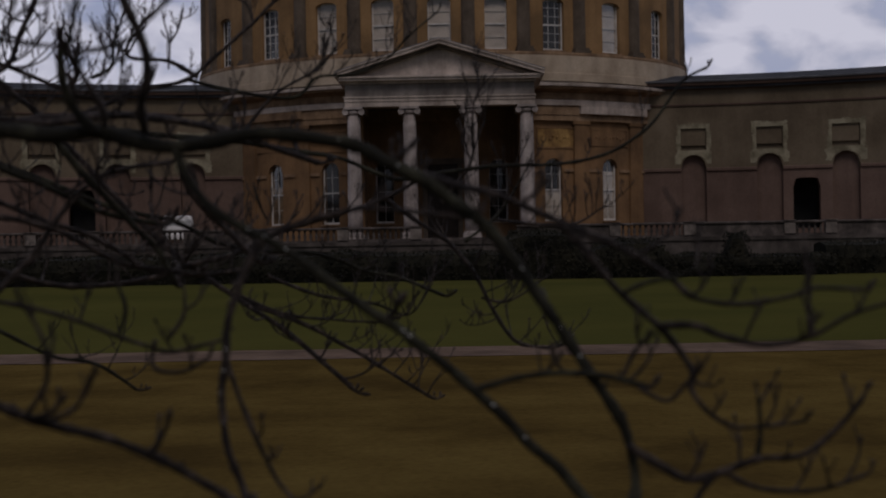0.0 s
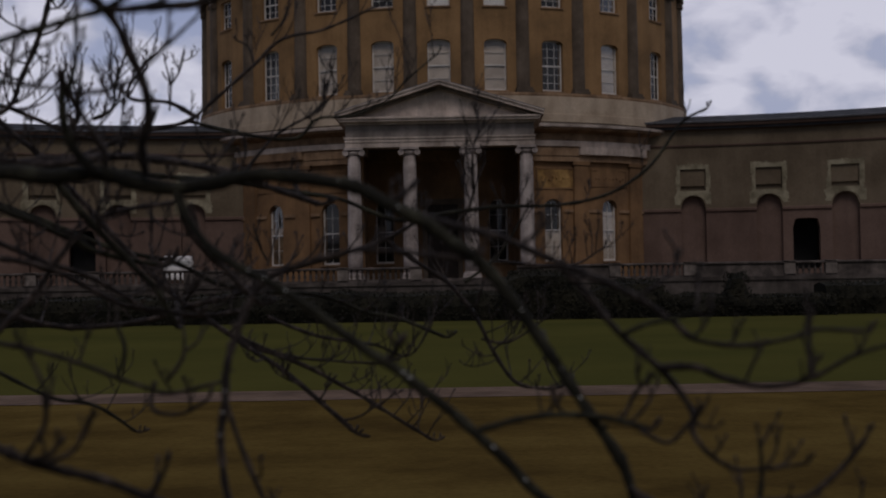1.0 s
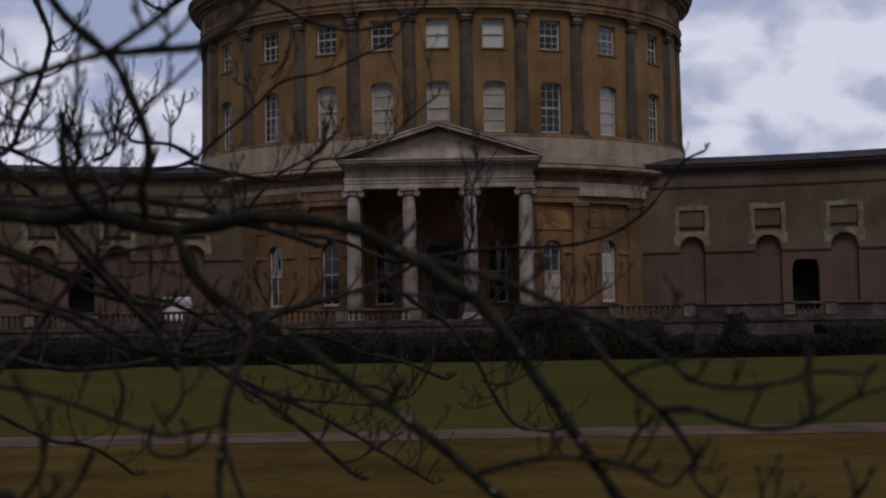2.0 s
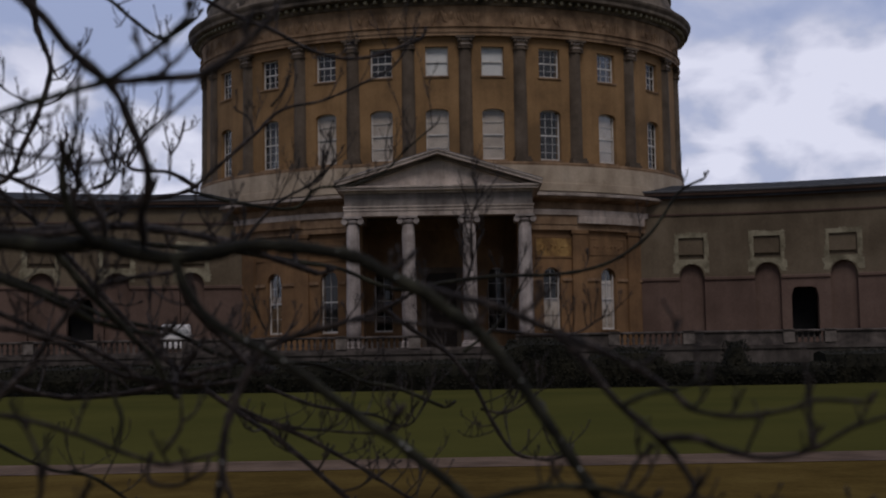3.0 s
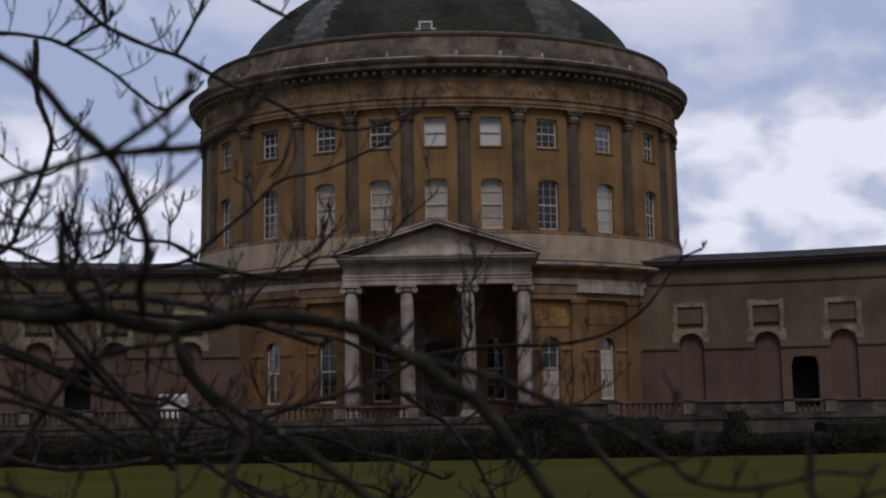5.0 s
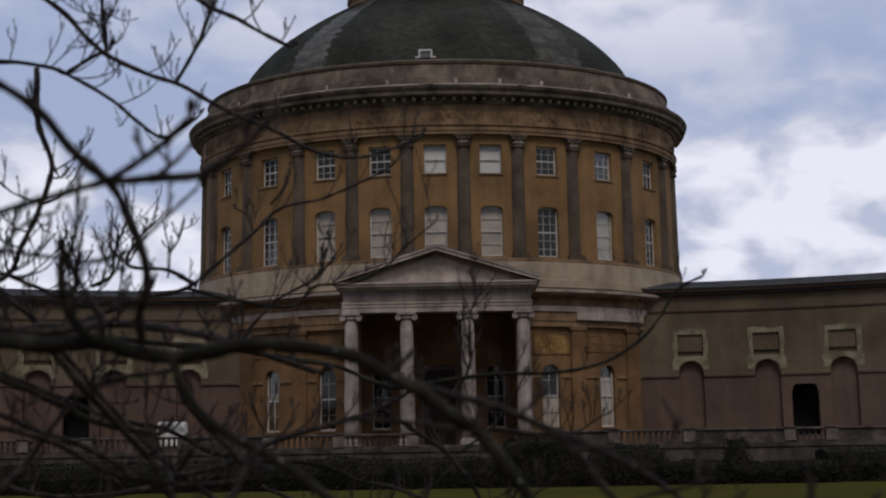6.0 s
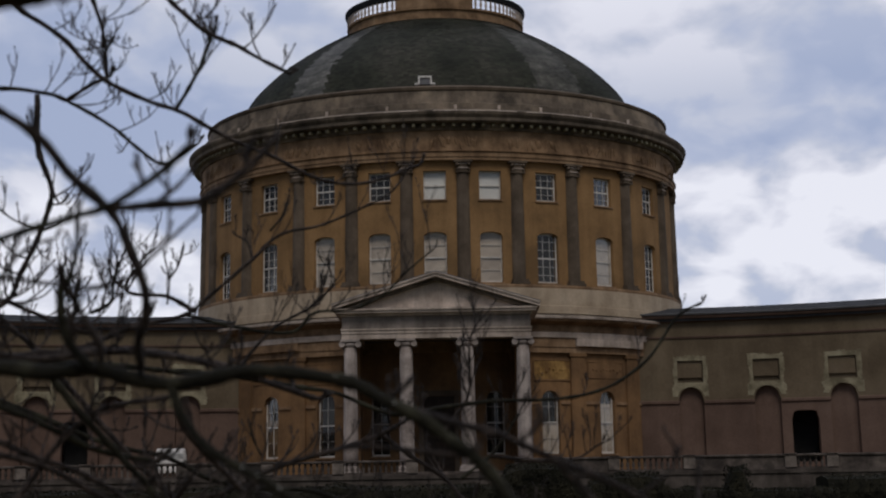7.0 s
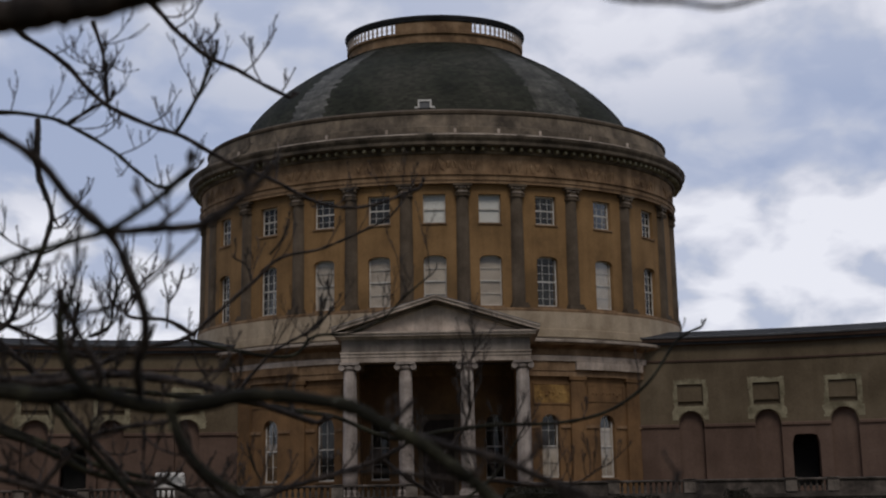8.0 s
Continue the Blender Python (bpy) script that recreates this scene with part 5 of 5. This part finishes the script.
bough([(-1.582, 5.150, 0.726), (-1.548, 5.150, 0.776), (-1.544, 5.150, 0.822)], 0.0052, 0.0036, 3, 0.10)
bough([(-1.662, 5.150, 1.132), (-1.609, 5.150, 1.150), (-1.548, 5.150, 1.261)], 0.0052, 0.0036, 3, 0.10)
bough([(-1.701, 5.150, 1.023), (-1.608, 5.150, 1.068), (-1.551, 5.150, 1.177)], 0.0052, 0.0036, 3, 0.10)
bough([(-1.455, 5.150, 0.682), (-1.433, 5.150, 0.769), (-1.447, 5.150, 0.832)], 0.0052, 0.0036, 3, 0.10)
bough([(-1.399, 5.150, 0.815), (-1.383, 5.150, 0.884), (-1.411, 5.150, 0.954)], 0.0052, 0.0036, 3, 0.10)
bough([(-1.779, 5.150, 0.838), (-1.752, 5.150, 0.891), (-1.758, 5.150, 0.961)], 0.0052, 0.0036, 3, 0.10)
bough([(-1.345, 5.150, 0.768), (-1.304, 5.150, 0.836), (-1.268, 5.150, 0.882)], 0.0052, 0.0036, 3, 0.10)
bough([(-1.829, 5.150, 0.735), (-1.848, 5.150, 0.828), (-1.840, 5.150, 0.921)], 0.0052, 0.0036, 3, 0.10)
bough([(-0.766, 5.150, 1.005), (-0.719, 5.150, 1.062), (-0.691, 5.150, 1.132)], 0.0052, 0.0036, 3, 0.10)
bough([(-0.835, 5.150, 0.890), (-0.858, 5.150, 0.960), (-0.908, 5.150, 0.991)], 0.0052, 0.0036, 3, 0.10)
bough([(-0.584, 5.150, 0.689), (-0.549, 5.150, 0.757), (-0.513, 5.150, 0.895)], 0.0052, 0.0036, 3, 0.10)
bough([(-0.792, 5.150, 0.077), (-0.769, 5.150, 0.156), (-0.742, 5.150, 0.235)], 0.0052, 0.0036, 3, 0.10)
bough([(-0.792, 5.150, 0.100), (-0.826, 5.150, 0.168), (-0.842, 5.150, 0.225)], 0.0052, 0.0036, 3, 0.10)
bough([(-0.588, 5.150, 0.096), (-0.554, 5.150, 0.186), (-0.520, 5.150, 0.152)], 0.0052, 0.0036, 3, 0.10)
bough([(-0.299, 5.150, -0.311), (-0.232, 5.150, -0.279), (-0.197, 5.150, -0.213)], 0.0052, 0.0036, 3, 0.10)
bough([(0.105, 5.150, -0.273), (0.173, 5.150, -0.218), (0.185, 5.150, -0.174)], 0.0052, 0.0036, 3, 0.10)
bough([(-1.245, 3.900, 0.329), (-1.181, 3.950, 0.236), (-1.088, 4.000, 0.122), (-0.993, 4.050, 0.007), (-0.933, 4.100, -0.118)], 0.0151, 0.0111, 7, 0.24)
bough([(-3.100, 3.900, -0.200), (-1.924, 3.876, -0.516), (-1.612, 3.838, -0.335), (-1.451, 3.900, -0.155), (-1.347, 3.940, -0.039), (-1.258, 3.980, 0.098), (-1.165, 4.020, 0.204), (-1.052, 4.060, 0.248), (-0.935, 4.100, 0.267)], 0.0136, 0.0095, 7, 0.24)
bough([(-0.869, 3.900, 0.270), (-0.843, 3.967, 0.161), (-0.759, 4.033, 0.056), (-0.663, 4.100, -0.052)], 0.0136, 0.0111, 5, 0.24)
bough([(-3.100, 3.900, 0.400), (-2.100, 3.891, 0.430), (-1.707, 3.846, 0.412), (-1.463, 3.900, 0.393), (-1.285, 3.940, 0.380), (-1.139, 3.980, 0.399), (-0.989, 4.020, 0.400), (-0.855, 4.060, 0.380), (-0.772, 4.100, 0.360)], 0.0196, 0.0111, 9, 0.24)
bough([(-3.100, 3.900, 0.150), (-2.047, 3.845, 0.451), (-1.679, 3.822, 0.357), (-1.460, 3.900, 0.263), (-1.320, 3.950, 0.203), (-1.230, 4.000, 0.151), (-1.101, 4.050, 0.094), (-0.970, 4.100, 0.069)], 0.0151, 0.0111, 7, 0.24)
bough([(-3.100, 3.900, -0.150), (-2.070, 3.834, 0.191), (-1.688, 3.817, 0.145), (-1.457, 3.900, 0.100), (-1.318, 3.950, 0.073), (-1.192, 4.000, 0.010), (-1.064, 4.050, -0.062), (-0.879, 4.100, -0.093)], 0.0136, 0.0095, 7, 0.24)
